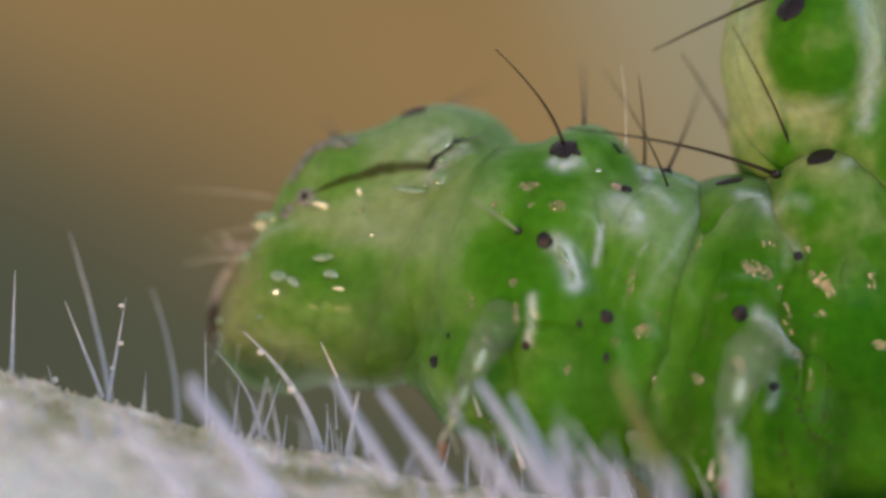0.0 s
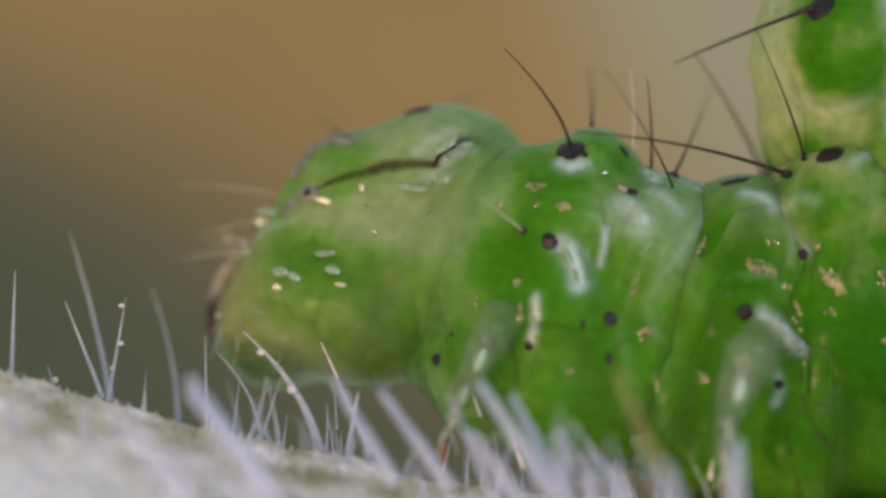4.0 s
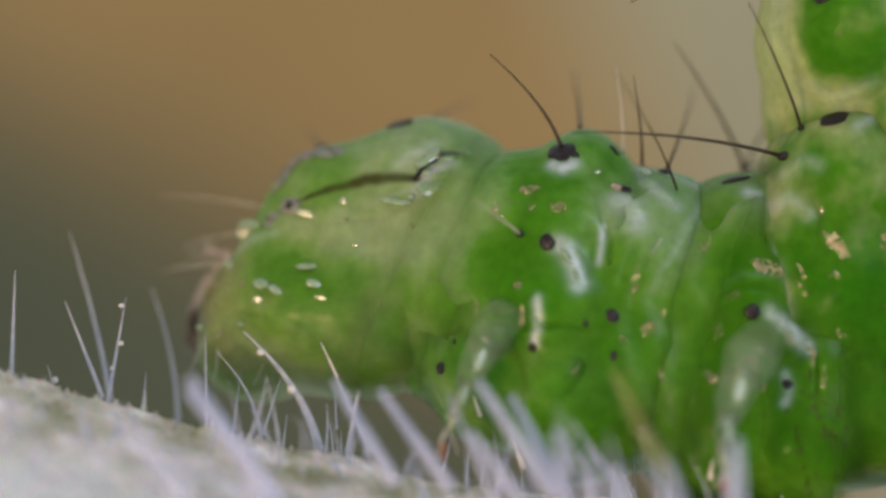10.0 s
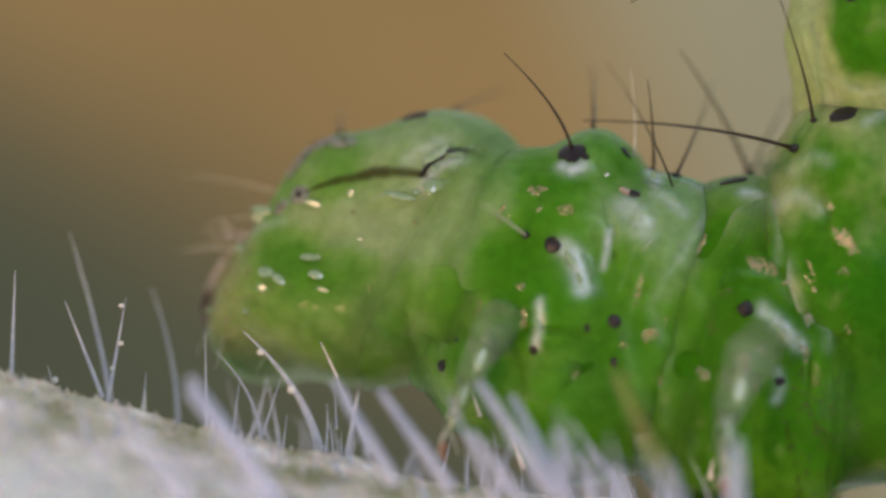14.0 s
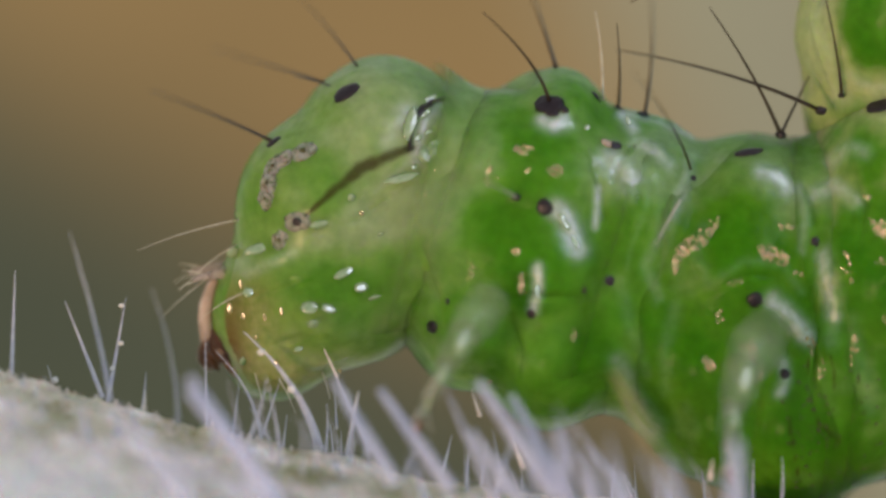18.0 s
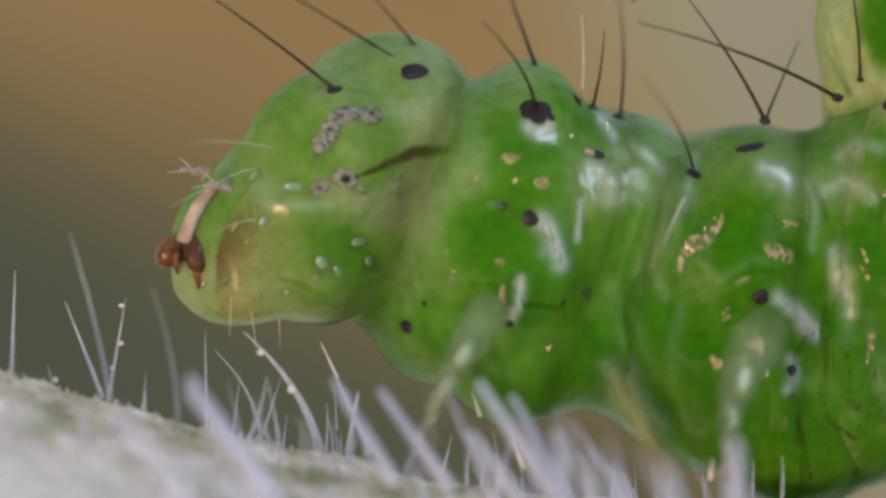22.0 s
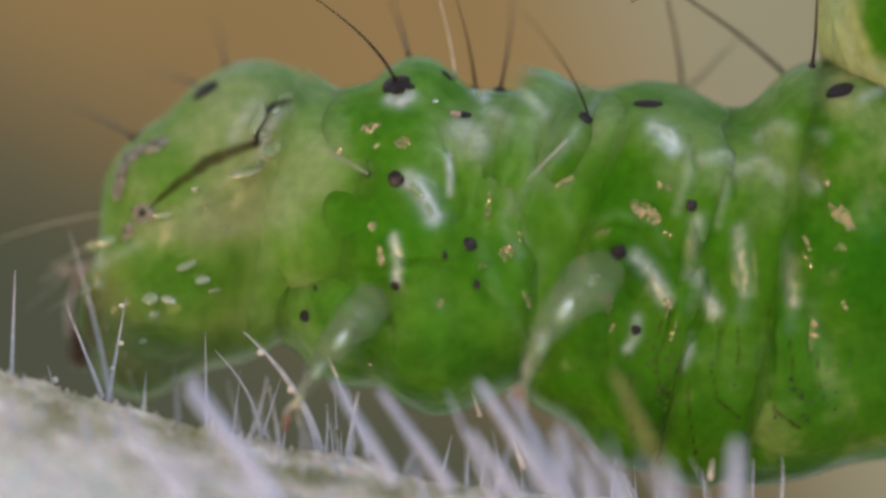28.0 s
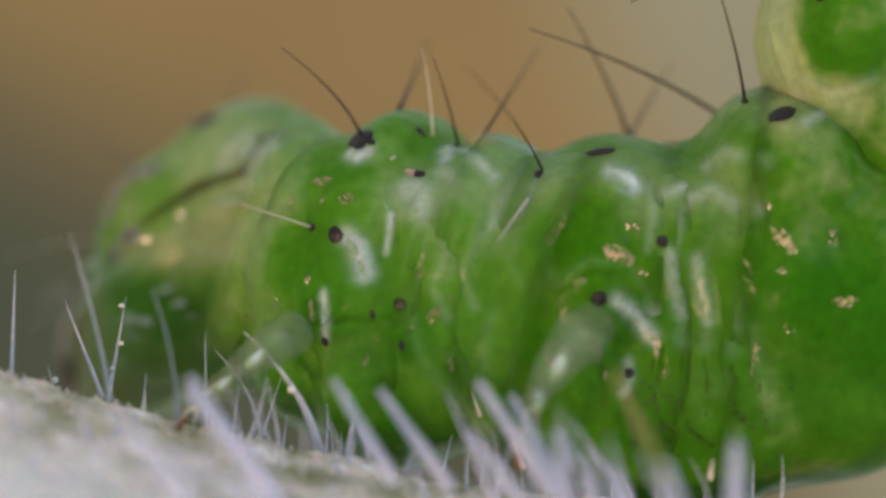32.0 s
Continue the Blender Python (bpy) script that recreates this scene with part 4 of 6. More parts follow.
GIRDLE_ROWS = (
    (0, 1394.7, 559, 259.1, -7.1, -0.9, 0.7),
    (0.5, 1401, 571, 262.8, -6.8, 0.1, 2.2),
    (1, 1397.7, 573.1, 263.7, -6.7, 0.3, 2.6),
    (1.5, 1403.2, 573, 263.6, -6.6, 0.5, 2.6),
    (2, 1413.5, 577.8, 264.3, -6.5, 0.7, 2.9),
    (2.5, 1415.8, 570.2, 264.6, -7, 0.2, 3.1),
    (3, 1414.2, 566.5, 262.2, -7.1, -0.1, 2),
    (3.5, 1413.4, 561.5, 259.3, -7.3, -0.8, 0.8),
    (5.5, 1398.6, 550.8, 256, -7.8, -1.7, -0.6),
    (6, 1398.7, 552.6, 255.9, -7.7, -1.6, -0.7),
    (6.5, 1396, 551.2, 256.9, -7.5, -1.6, -0.2),
    (7, 1392.4, 549.4, 258.6, -7.2, -1.6, 0.5),
    (7.5, 1386.2, 541.5, 257.7, -7.2, -2.1, 0.1),
    (8, 1381.8, 536, 257.2, -7, -2.5, -0.1),
    (8.5, 1390.3, 516.7, 257.5, -7, -2.8, -0.1),
    (9, 1399.7, 501.4, 257.9, -6.7, -3, 0.1),
    (9.5, 1402.5, 508.6, 261.2, -7, -2.1, 1.6),
    (10, 1413, 521.7, 261.4, -7, -1.5, 1.7),
    (10.5, 1416, 529, 262.7, -7.5, -1.1, 2.3),
    (11, 1420.3, 530.6, 260.7, -7.8, -1.1, 1.5),
    (11.5, 1424.2, 530.9, 262, -8.3, -0.9, 2.1),
    (12, 1428.7, 528.8, 260, -8.7, -1, 1.3),
    (12.5, 1427.5, 529.8, 260.9, -9.2, -0.8, 1.8),
    (13, 1426.4, 528.9, 258.3, -9.8, -1.2, 0.7),
    (13.5, 1423.8, 527.1, 259.2, -9, -0.9, 1),
    (14, 1419.1, 522.3, 258.9, -8.4, -1.1, 0.8),
    (14.5, 1421.3, 521.2, 259.7, -7.4, -0.7, 1),
    (16.5, 1435.6, 505.2, 258.6, -4.6, -0.8, 0.1),
    (17, 1439.1, 500.1, 258.3, -3.7, -0.8, -0.2),
    (17.5, 1450.8, 488.3, 259.6, -2.8, -0.5, 0.2),
    (18, 1457.9, 479.7, 262.6, -1.5, 0.1, 1.4),
    (18.5, 1443.5, 478.9, 261.8, -0.6, 0.2, 0.9),
    (19, 1449.8, 468.8, 260.1, 0, 0, 0.1),
    (19.5, 1455.2, 471.2, 261.4, -0.1, -0.1, 0.7),
    (20, 1460.1, 472.4, 262.6, 0, -0.1, 1.1),
    (20.5, 1466.5, 473.3, 262.8, 0.1, -0.1, 1.2),
    (21, 1474.2, 467.1, 260.4, -0.2, -0.7, 0.2),
    (21.5, 1473.6, 466.1, 262.4, -0.3, -0.7, 1.1),
    (22, 1471.5, 468.2, 266.3, -0.2, -0.4, 2.8),
    (22.5, 1469, 466.5, 266.7, -0.3, -0.6, 3),
    (23, 1457.8, 460.3, 268, -0.5, -0.6, 3.6),
    (23.5, 1460.8, 469.3, 265.2, -0.5, -0.1, 2.4),
    (24, 1459.2, 465.3, 261.6, -0.6, 0.2, 0.8),
    (24.5, 1454.2, 465.5, 257.7, -0.8, 0.4, -0.9),
    (25, 1456.7, 470.3, 255.8, -0.8, 0.9, -1.8),
    (25.5, 1458.5, 466.4, 253.5, -0.7, 1.6, -2.8),
    (27.5, 1328.4, 444.4, 256.3, 0.1, 4.8, -1.7),
    (28, 1320.4, 430.1, 255.5, 0.2, 5.5, -2.1),
    (28.5, 1329, 444.5, 256, 0.1, 4.8, -1.9),
    (29, 1349.1, 456.6, 258.5, 0.7, 4.5, -0.8),
    (29.5, 1281.9, 485, 254.4, -0.7, 3.1, -2.4),
    (30, 1271.4, 492.7, 254.7, -0.5, 2.6, -2.3),
    (30.5, 1265, 498.7, 255.4, -0.7, 2.1, -1.9),
    (31, 1249.2, 496, 254.9, -0.9, 1.5, -2.1),
    (31.5, 1236.6, 487.2, 255, -1.5, 0.8, -2),
    (32, 1242.8, 488.3, 257.2, -1.6, 0.5, -1),
)
COLLAR_ROWS = (
    (0, 804.9, 518.2, 280.6, -16.2, 5.3, -15.3),
    (0.5, 788.3, 524.8, 279.5, -17.2, 4.1, -13.7),
    (1, 783.3, 523.8, 281.5, -17.4, 2.9, -13.6),
    (1.5, 784.8, 521.9, 280.3, -17.5, 3.5, -13.8),
    (2, 786, 522.1, 280, -17.7, 3.8, -13.5),
    (2.5, 795.9, 522.7, 280.2, -17.6, 4.2, -13.6),
    (3, 802.5, 519.7, 280.9, -17.9, 5.2, -13.8),
    (3.5, 809.9, 517, 281.3, -17.4, 6, -14.4),
    (5.5, 804.1, 519.9, 281.1, -16.8, 6.4, -15.2),
    (6, 802.9, 523.7, 281.1, -17.2, 6.3, -14.7),
    (6.5, 797.1, 523.8, 279.1, -17, 6.6, -14.7),
    (7, 795.5, 525.2, 280.2, -16.9, 5.8, -14.7),
    (7.5, 795.3, 523.7, 279.4, -16.8, 6.1, -14.8),
    (8, 794.3, 524.2, 280.2, -16.6, 6.1, -14.9),
    (8.5, 795.6, 527.5, 280.5, -16.5, 4.9, -15.1),
    (9, 802.1, 529.1, 281.2, -16.8, 4.7, -15.3),
    (9.5, 789.5, 531.2, 279.9, -16.9, 4.8, -15.1),
    (10, 790.4, 536.8, 279.8, -17.5, 4.8, -14.7),
    (10.5, 791.5, 540.6, 279.7, -17.9, 5.2, -14.5),
    (11, 790.3, 540.5, 279.2, -17.9, 5.2, -14.2),
    (11.5, 790.9, 543, 279.4, -17.9, 5, -14.5),
    (12, 790.3, 543.6, 279.3, -17.7, 4.9, -14.5),
    (12.5, 790, 540.1, 279.3, -17.2, 4.8, -14.6),
    (13, 786.6, 544, 279.4, -17.2, 4.2, -14.7),
    (13.5, 792, 544.5, 278.2, -17.3, 4.6, -15.1),
    (14, 801.5, 527, 278.1, -16, 7.7, -17.9),
    (14.5, 772.1, 536.3, 278, -16.6, 5.2, -16.1),
    (16.5, 784.2, 489.4, 253.5, 0, 4.2, 0.7),
    (17, 799.9, 477.3, 222.2, -2.4, 5.2, -1.8),
    (17.5, 780, 449.1, 236.5, 2.1, -1.1, 5.2),
    (18, 778, 430.3, 221.9, -1.2, -5.2, 3.5),
    (18.5, 778.7, 429.1, 227.3, -1, -3.8, 5.4),
    (19, 790.1, 400.1, 217, 0.1, 0.1, 0),
    (19.5, 762.9, 406.2, 231.1, 0.5, 8.2, 12.9),
    (20, 733.4, 390.8, 219.6, 3.9, 2, 6.1),
    (20.5, 702.5, 397.8, 207, 4.3, -2, 0.9),
    (21, 712.2, 380.8, 206.4, 8, 10.6, 2.7),
    (21.5, 699.9, 390.5, 235.4, 9.3, 13.1, 17.6),
    (22, 712.6, 410.7, 243.8, 8, 6.2, 23.4),
    (22.5, 699.2, 414.5, 236.6, 5.8, 1.6, 25.5),
    (23, 680.6, 421.4, 214.9, 3.7, 0.7, 17.9),
    (23.5, 664.2, 392, 215.8, 8.1, 5.3, 6.3),
    (24, 666.3, 388.8, 208.6, 4, 7.7, -4.5),
    (24.5, 658.9, 391.8, 219.3, 3.3, 8.3, -9.3),
    (25, 651.7, 372.1, 214.7, 5.2, 20.9, 3.6),
    (25.5, 675.9, 391.3, 221.2, 4.7, 9.8, 6.6),
    (27.5, 567.8, 446, 226.1, -9.5, -9.2, -8.6),
    (28, 543.4, 433, 255.3, -7.6, -7.9, -6.5),
    (28.5, 577.3, 447, 279.6, -10.1, -10.7, -10.7),
    (29, 608.3, 455.6, 302.1, -11.7, -10.4, -15.2),
    (29.5, 522.8, 543.8, 341.1, -9.7, -11.6, -17.9),
    (30, 487.6, 546.1, 351.8, -9.1, -8.8, -17.8),
    (30.5, 485.9, 550.7, 356.1, -8.9, -10.2, -18.8),
    (31, 491.8, 535.6, 357.3, -9.6, -9.8, -18.6),
    (31.5, 514, 496.7, 361.7, -9.2, -6.1, -19.4),
    (32, 514.5, 508, 364.9, -9.4, -4.5, -19.9),
)
FORE_LEG_ROWS = (
    (0, 850, 602, -20, 0, 0, 0), (14.5, 850, 602, -20, 0, 0, 0), (16.5, 840, 594, -60, 0, 0, 0),
    (17.5, 830, 580, -110, 0, 3, 0), (19, 812, 556, -150, 0, 8, 0), (23, 826, 596, -150, 0, 2, 0),
    (25.5, 812, 586, -150, 0, 3, 0), (27.5, 640, 560, -60, 0, 10, 0), (28.5, 600, 575, -30, 0, 20, 0), (29, 570, 458, -40, 0, 56, 0),
    (29.5, 468, 616, 0, 0, 27, 0), (32, 468, 606, 0, 0, 27, 0),
)
MID_LEG_ROWS = (
    (0, 1310, 660, -80, 0, 0, 0), (14.5, 1310, 660, -80, 0, 0, 0), (16.5, 1320, 640, -80, 0, 0, 0),
    (25.5, 1310, 640, -80, 0, 0, 0), (27.5, 1020, 520, -80, 0, 20, 0), (28.5, 1010, 540, -80, 0, 18, 0),
    (29.5, 990, 620, -80, 0, 15, 0), (32, 1000, 620, -80, 0, 15, 0),
)

def track(rows, scale=U):
    return [(t, Matrix.Translation(P(x, y, d) * scale) @ pose(0, 0, 0, rx, ry, rz)) for t, x, y, d, rx, ry, rz in rows]


caterpillar = tagged(new("caterpillar"), "bright green translucent caterpillar with black bristled spots on a hairy leaf", "caterpillar")


def segment(name, pivot, material, label, of=(), x0=-9999, x1=9999, left=None, right=None, inset=0.0, lobes=None, ridges=None, grooves=None, tones=None, inks=None):
    """A soft body piece cut from the whole between x0 and x1, with its origin at the pivot; keeps its skin for placing spots.
    left, right: a joint and how far past it the piece's thin edge begins and ends."""
    inside = [e for key in of for e in LOBES[key]] if lobes is None else lobes
    ridges, grooves, tones = RIDGES if ridges is None else ridges, GROOVES if grooves is None else grooves, TONES if tones is None else tones
    inks = INKS if inks is None else inks

    def own(path):
        cx, cy = sum(p[0] for p in path) / len(path), sum(p[1] for p in path) / len(path)
        return (not left or left[0](cx, cy) > left[1] - 25) and (not right or right[0](cx, cy) < right[1] + 25)

    ridges, grooves, inks = [[e for e in group if own(e[0])] for group in (ridges, grooves, inks)]
    verts, faces = flesh([(*e[:3], *(r - inset for r in e[3:6])) for e in inside], 22.0 if lobes is None else 16.0, 5.5, 1.6, 2, ridges, grooves, x0, x1)
    home = P(*pivot)
    ob = part(name, verts, faces, material, caterpillar, label, home)
    ob.location = home * U
    v = np.array(verts)
    x, y = v[:, 0] + 784, 441 - v[:, 2]
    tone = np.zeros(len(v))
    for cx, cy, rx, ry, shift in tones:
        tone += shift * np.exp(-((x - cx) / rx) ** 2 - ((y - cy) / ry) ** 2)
    # pale sheen painted along the raised folds, in place of window reflections
    pale_sheen = np.zeros(len(v))
    near = v[:, 1] < home.y
    for path, radius, amount in ridges:
        if amount:
            n = len(path)
            k = np.linspace(0, n - 1, 8 * n)
            for px, py in zip(np.interp(k, range(n), [p[0] for p in path]), np.interp(k, range(n), [p[1] for p in path])):
                pale_sheen = np.maximum(pale_sheen, near * amount * np.exp(-((x - px) ** 2 + (y - py) ** 2) / (1.1 * radius) ** 2))
    film = np.zeros(len(v))
    for cx, cy, rx, ry, amount in FILMS if lobes is None else ():
        film = np.maximum(film, near * amount * np.exp(-((x - cx) / rx) ** 2 - ((y - cy) / ry) ** 2))
    ink = np.zeros(len(v))
    for path, widths in inks:
        n = len(path)
        k = np.linspace(0, n - 1, 14 * n)
        for px, py, w in zip(*(np.interp(k, range(n), q) for q in ([p[0] for p in path], [p[1] for p in path], widths))):
            ink = np.maximum(ink, near * np.exp(-((x - px) ** 2 + (y - py) ** 2) / w ** 2))
    buff, rust = [np.clip(sum(near * a * np.exp(-((x - cx) / rx) ** 2 - ((y - cy) / ry) ** 2) for cx, cy, rx, ry, a in blots), 0, 1) for blots in (BUFFS, RUSTS)]
    fade = np.ones(len(v))
    for end in (left, right):
        if end:
            joint, full, none = end
            k = np.clip((joint(x, y) - none) / (full - none), 0, 1)
            fade = np.minimum(fade, k * k * (3 - 2 * k))
    for key, values in (("film", film), ("buff", buff), ("rust", rust), ("tone", tone), ("pale_sheen", pale_sheen), ("ink", ink), ("fade", fade)):
        ob.data.attributes.new(key, "FLOAT", "POINT").data.foreach_set("value", values.astype(np.float32))
    return {"ob": ob, "home": home, "tree": BVHTree.FromPolygons(verts, faces), "local": [p - home for p in verts]}


def on_skin(seg, x, y):
    """The near skin at x, y of the plan: place and outward normal."""
    at = P(x, y, -2000)
    for k in range(14):
        place, normal, _, _ = seg["tree"].ray_cast(at, Vector((0, 1, 0)))
        if place is not None:
            return place, (normal if normal.y < 0 else -normal)
        c = seg["home"]
        at = at + 0.03 * Vector((c.x - at.x, 0, c.z - at.z))
    return c, Vector((0, -1, 0))


def frame_of(normal, lean=0.0):
    """Axes of a small plate on the skin, its long axis leaning in the picture plane."""
    a = Vector((math.cos(math.radians(lean)), 0, math.sin(math.radians(lean))))
    x = (a - normal * a.dot(normal)).normalized()
    return Matrix((x, normal.cross(x), normal)).transposed()


def spot(seg, x, y, rx, ry, lean=0, seed=0, name="spot", material=BLACK, label="black bristle plate", high=4):
    place, normal = on_skin(seg, x, y)
    return part(name, *ball(place, rx, ry, high, frame_of(normal, lean), 8, 16, 0.11, seed), material, seg["ob"], label, seg["home"])


def bristle(seg, x, y, mx, my, x1, y1, r=4.0, out=0.0, material=BRISTLE, label="dark brown bristle", name="bristle"):
    place, normal = on_skin(seg, x, y)
    d = place.y
    tip = P(x1, y1, d + out)
    mid = P(mx, my, d + out * 0.4)
    return part(name, *tube(bend(place, mid, tip, 10), r * 0.78, r * 0.2, 6), material, seg["ob"], label, seg["home"])


def ribbon(seg, path, widths, high, material, name, label="", steps=26):
    """A flat raised band laid along the skin."""
    n = len(path)
    xs = np.interp(np.linspace(0, n - 1, steps), range(n), [p[0] for p in path])
    ys = np.interp(np.linspace(0, n - 1, steps), range(n), [p[1] for p in path])
    ws = np.interp(np.linspace(0, n - 1, steps), range(n), widths)
    rng = random.Random(steps + n)
    ws = ws * np.array([rng.uniform(0.72, 1.25) for _ in ws])
    for arr in (xs, ys):
        for _ in range(3):
            arr[1:-1] = (arr[:-2] + 2 * arr[1:-1] + arr[2:]) / 4
    rings = 7
    verts, faces = [], []
    for i in range(steps):
        tx, ty = xs[min(i + 1, steps - 1)] - xs[max(i - 1, 0)], ys[min(i + 1, steps - 1)] - ys[max(i - 1, 0)]
        l = math.hypot(tx, ty) or 1
        for j in range(rings):
            k = (j / (rings - 1) * 2 - 1)
            place, normal = on_skin(seg, xs[i] - ty / l * ws[i] * k, ys[i] + tx / l * ws[i] * k)
            verts.append(place + normal * (high * math.sqrt(max(0, 1 - k * k)) - 0.8))
    for i in range(steps - 1):
        for j in range(rings - 1):
            a = i * rings + j
            faces.append((a, a + rings, a + rings + 1, a + 1))
    return part(name, verts, faces, material, seg["ob"], label, seg["home"])


HEAD_PIVOT, NECK_PIVOT, MID_PIVOT, BACK_PIVOT, UP_PIVOT = (640, 330, 110), (960, 420, 200), (1320, 450, 200), (1560, 450, 200), (1580, 60, 330)
BAND_PIVOT, GIRDLE_PIVOT, COLLAR_PIVOT = (1160, 460, 200), (1450, 470, 200), (790, 400, 155)

# the whole body at rest: soft lobes, raised folds, sunk creases and patches of colour
LOBES = {
    "head": ((735, 214, 177, 160, 168, 195), (602, 290, 137, 148, 150, 153), (530, 400, 172, 92, 98, 153), (600, 480, 159, 148, 110, 165), (690, 425, 169, 100, 128, 167), (505, 520, 182, 70, 80, 114), (482, 572, 178, 62, 48, 104), (480, 468, 197, 50, 84, 106), (432, 478, 185, 46, 72, 74)),
    "collar": ((770, 372, 205, 108, 148, 208), (880, 242, 200, 72, 90, 160)),
    "neck": ((1000, 207, 215, 84, 106, 200), (965, 325, 195, 158, 150, 250), (865, 300, 175, 112, 138, 200), (845, 425, 168, 120, 135, 208), (960, 470, 180, 150, 150, 260), (1095, 400, 195, 112, 182, 228), (1140, 305, 222, 108, 108, 200), (1062, 580, 188, 108, 132, 212), (1175, 470, 228, 112, 182, 195)),
    "bulbs": ((724, 512, 160, 56, 62, 105), (820, 570, 160, 96, 102, 190), (960, 628, 165, 108, 120, 215)),
    "band": ((1150, 400, 205, 102, 150, 222), (1130, 560, 200, 104, 140, 216)),
    "middle": ((1325, 360, 225, 135, 138, 230), (1300, 480, 190, 165, 175, 235), (1250, 640, 185, 150, 150, 215), (1425, 440, 210, 105, 185, 215), (1400, 730, 195, 140, 180, 215), (1190, 460, 215, 110, 165, 205), (1160, 600, 210, 110, 130, 190), (1270, 760, 200, 110, 80, 190)),
    "girdle": ((1455, 430, 205, 100, 150, 205), (1450, 600, 205, 108, 160, 218), (1440, 740, 200, 120, 110, 205)),
    "rear": ((1575, 290, 220, 145, 165, 245), (1560, 480, 190, 160, 190, 245), (1500, 700, 205, 165, 150, 215), (1690, 500, 215, 160, 260, 240), (1650, 690, 215, 170, 140, 215), (1850, 420, 240, 190, 300, 240), (1420, 440, 230, 140, 170, 190), (1400, 690, 225, 130, 190, 190)),
}
# last number: how strongly the pale sheen is painted on the fold
RIDGES = (
    (((772, 240), (780, 200), (800, 168), (832, 150)), 10, 1.2),
    (((690, 284), (722, 262), (756, 240)), 5, 0.3),
    (((722, 204), (738, 176), (764, 146)), 15, 0.55),
    (((450, 400), (490, 385), (530, 372)), 9, 0.5),
    (((480, 545), (540, 570), (620, 560)), 12, 0),
    (((500, 470), (560, 455), (640, 460)), 10, 0),
    (((570, 420), (640, 400), (700, 370)), 12, 0),
    (((978, 366), (996, 386), (1006, 412), (1014, 440)), 15, 1.5),
    (((1054, 332), (1050, 370), (1046, 400)), 6, 1.2),
    (((940, 470), (938, 510), (930, 542)), 8, 1.6),
    (((962, 206), (980, 216), (998, 204)), 11, 1.5),
    (((1108, 196), (1118, 210), (1126, 226)), 9, 1.5),
    (((1122, 195), (1175, 207), (1225, 230)), 9, 0.8),
    (((1080, 280), (1108, 300), (1116, 330)), 18, 1.0),
    (((850, 330), (900, 342), (955, 360)), 6, 0),
    (((860, 270), (920, 262), (990, 285)), 10, 0),
    (((830, 480), (900, 470), (960, 490)), 10, 0),
    (((1352, 532), (1382, 556), (1414, 594)), 13, 1.3),
    (((1444, 448), (1452, 500), (1466, 555)), 12, 0.75),
    (((1335, 300), (1368, 308), (1380, 330)), 13, 1.2),
    (((1372, 640), (1376, 670), (1366, 695)), 9, 0.9),
    (((1190, 360), (1160, 410), (1130, 470), (1150, 525)), 9, 0.25),
    (((1222, 275), (1200, 330), (1180, 385)), 9, 0.4),
    (((1404, 325), (1412, 380), (1406, 440)), 8, 0.35),
    (((1080, 640), (1110, 700), (1150, 755)), 15, 0.5),
    (((1235, 505), (1300, 462), (1370, 468), (1404, 515)), 7, 0.1),
    (((1230, 400), (1215, 450), (1235, 490)), 10, 0.1),
    (((1250, 590), (1310, 600), (1340, 640)), 12, 0),
    (((1590, 195), (1630, 172), (1665, 190)), 10, 0.7),
    (((1462, 280), (1495, 255), (1520, 262)), 12, 0.5),
    (((1430, 340), (1470, 322), (1505, 350)), 12, 0.6),
    (((1450, 440), (1470, 520), (1462, 600)), 12, 0.2),
    (((1540, 380), (1570, 430), (1560, 500)), 14, 0),
    (((1500, 560), (1510, 640), (1530, 720)), 12, 0.1),
    (((1620, 560), (1660, 620), (1650, 700)), 14, 0),
    (((1110, 320), (1098, 380), (1076, 440)), 4, 0.1),
    (((1140, 325), (1126, 390), (1104, 440), (1096, 480)), 4, 0.1),
    (((1168, 325), (1152, 400), (1122, 470)), 4, 0.1),
    (((1195, 330), (1180, 400), (1150, 480), (1146, 540)), 4, 0.1),
    (((1130, 250), (1150, 262), (1180, 290)), 12, 0.8),
    (((1085, 500), (1100, 580), (1130, 660)), 11, 0.1),
    (((1180, 540), (1160, 620), (1165, 690)), 11, 0.1),
)
GROOVES = (
    (((450, 440), (500, 430), (560, 425)), 4),
    (((470, 530), (520, 520), (580, 530)), 5),
    (((560, 345), (640, 330), (740, 290)), 3),
    (((1040, 260), (1060, 330), (1066, 420)), 6),
    (((840, 500), (900, 520), (990, 520), (1060, 540)), 6),
    (((1130, 250), (1090, 290), (1080, 340)), 5),
    (((890, 545), (905, 610), (900, 670)), 7),
    (((742, 440), (762, 500), (770, 570)), 6),
    (((1240, 520), (1300, 485), (1360, 488), (1400, 530)), 5),
    (((1420, 560), (1430, 640), (1425, 720)), 5),
    (((1400, 300), (1430, 360), (1432, 410)), 7),
    (((1320, 640), (1330, 700), (1320, 780)), 7),
    (((1440, 400), (1425, 500), (1432, 600), (1425, 720)), 5),
    (((1490, 540), (1495, 640), (1515, 740)), 4),
    (((1500, 300), (1520, 360), (1510, 440)), 7),
    (((1124, 330), (1110, 390), (1088, 450)), 3),
    (((1155, 330), (1138, 400), (1112, 460)), 3),
    (((1182, 335), (1166, 400), (1136, 480)), 3),
)
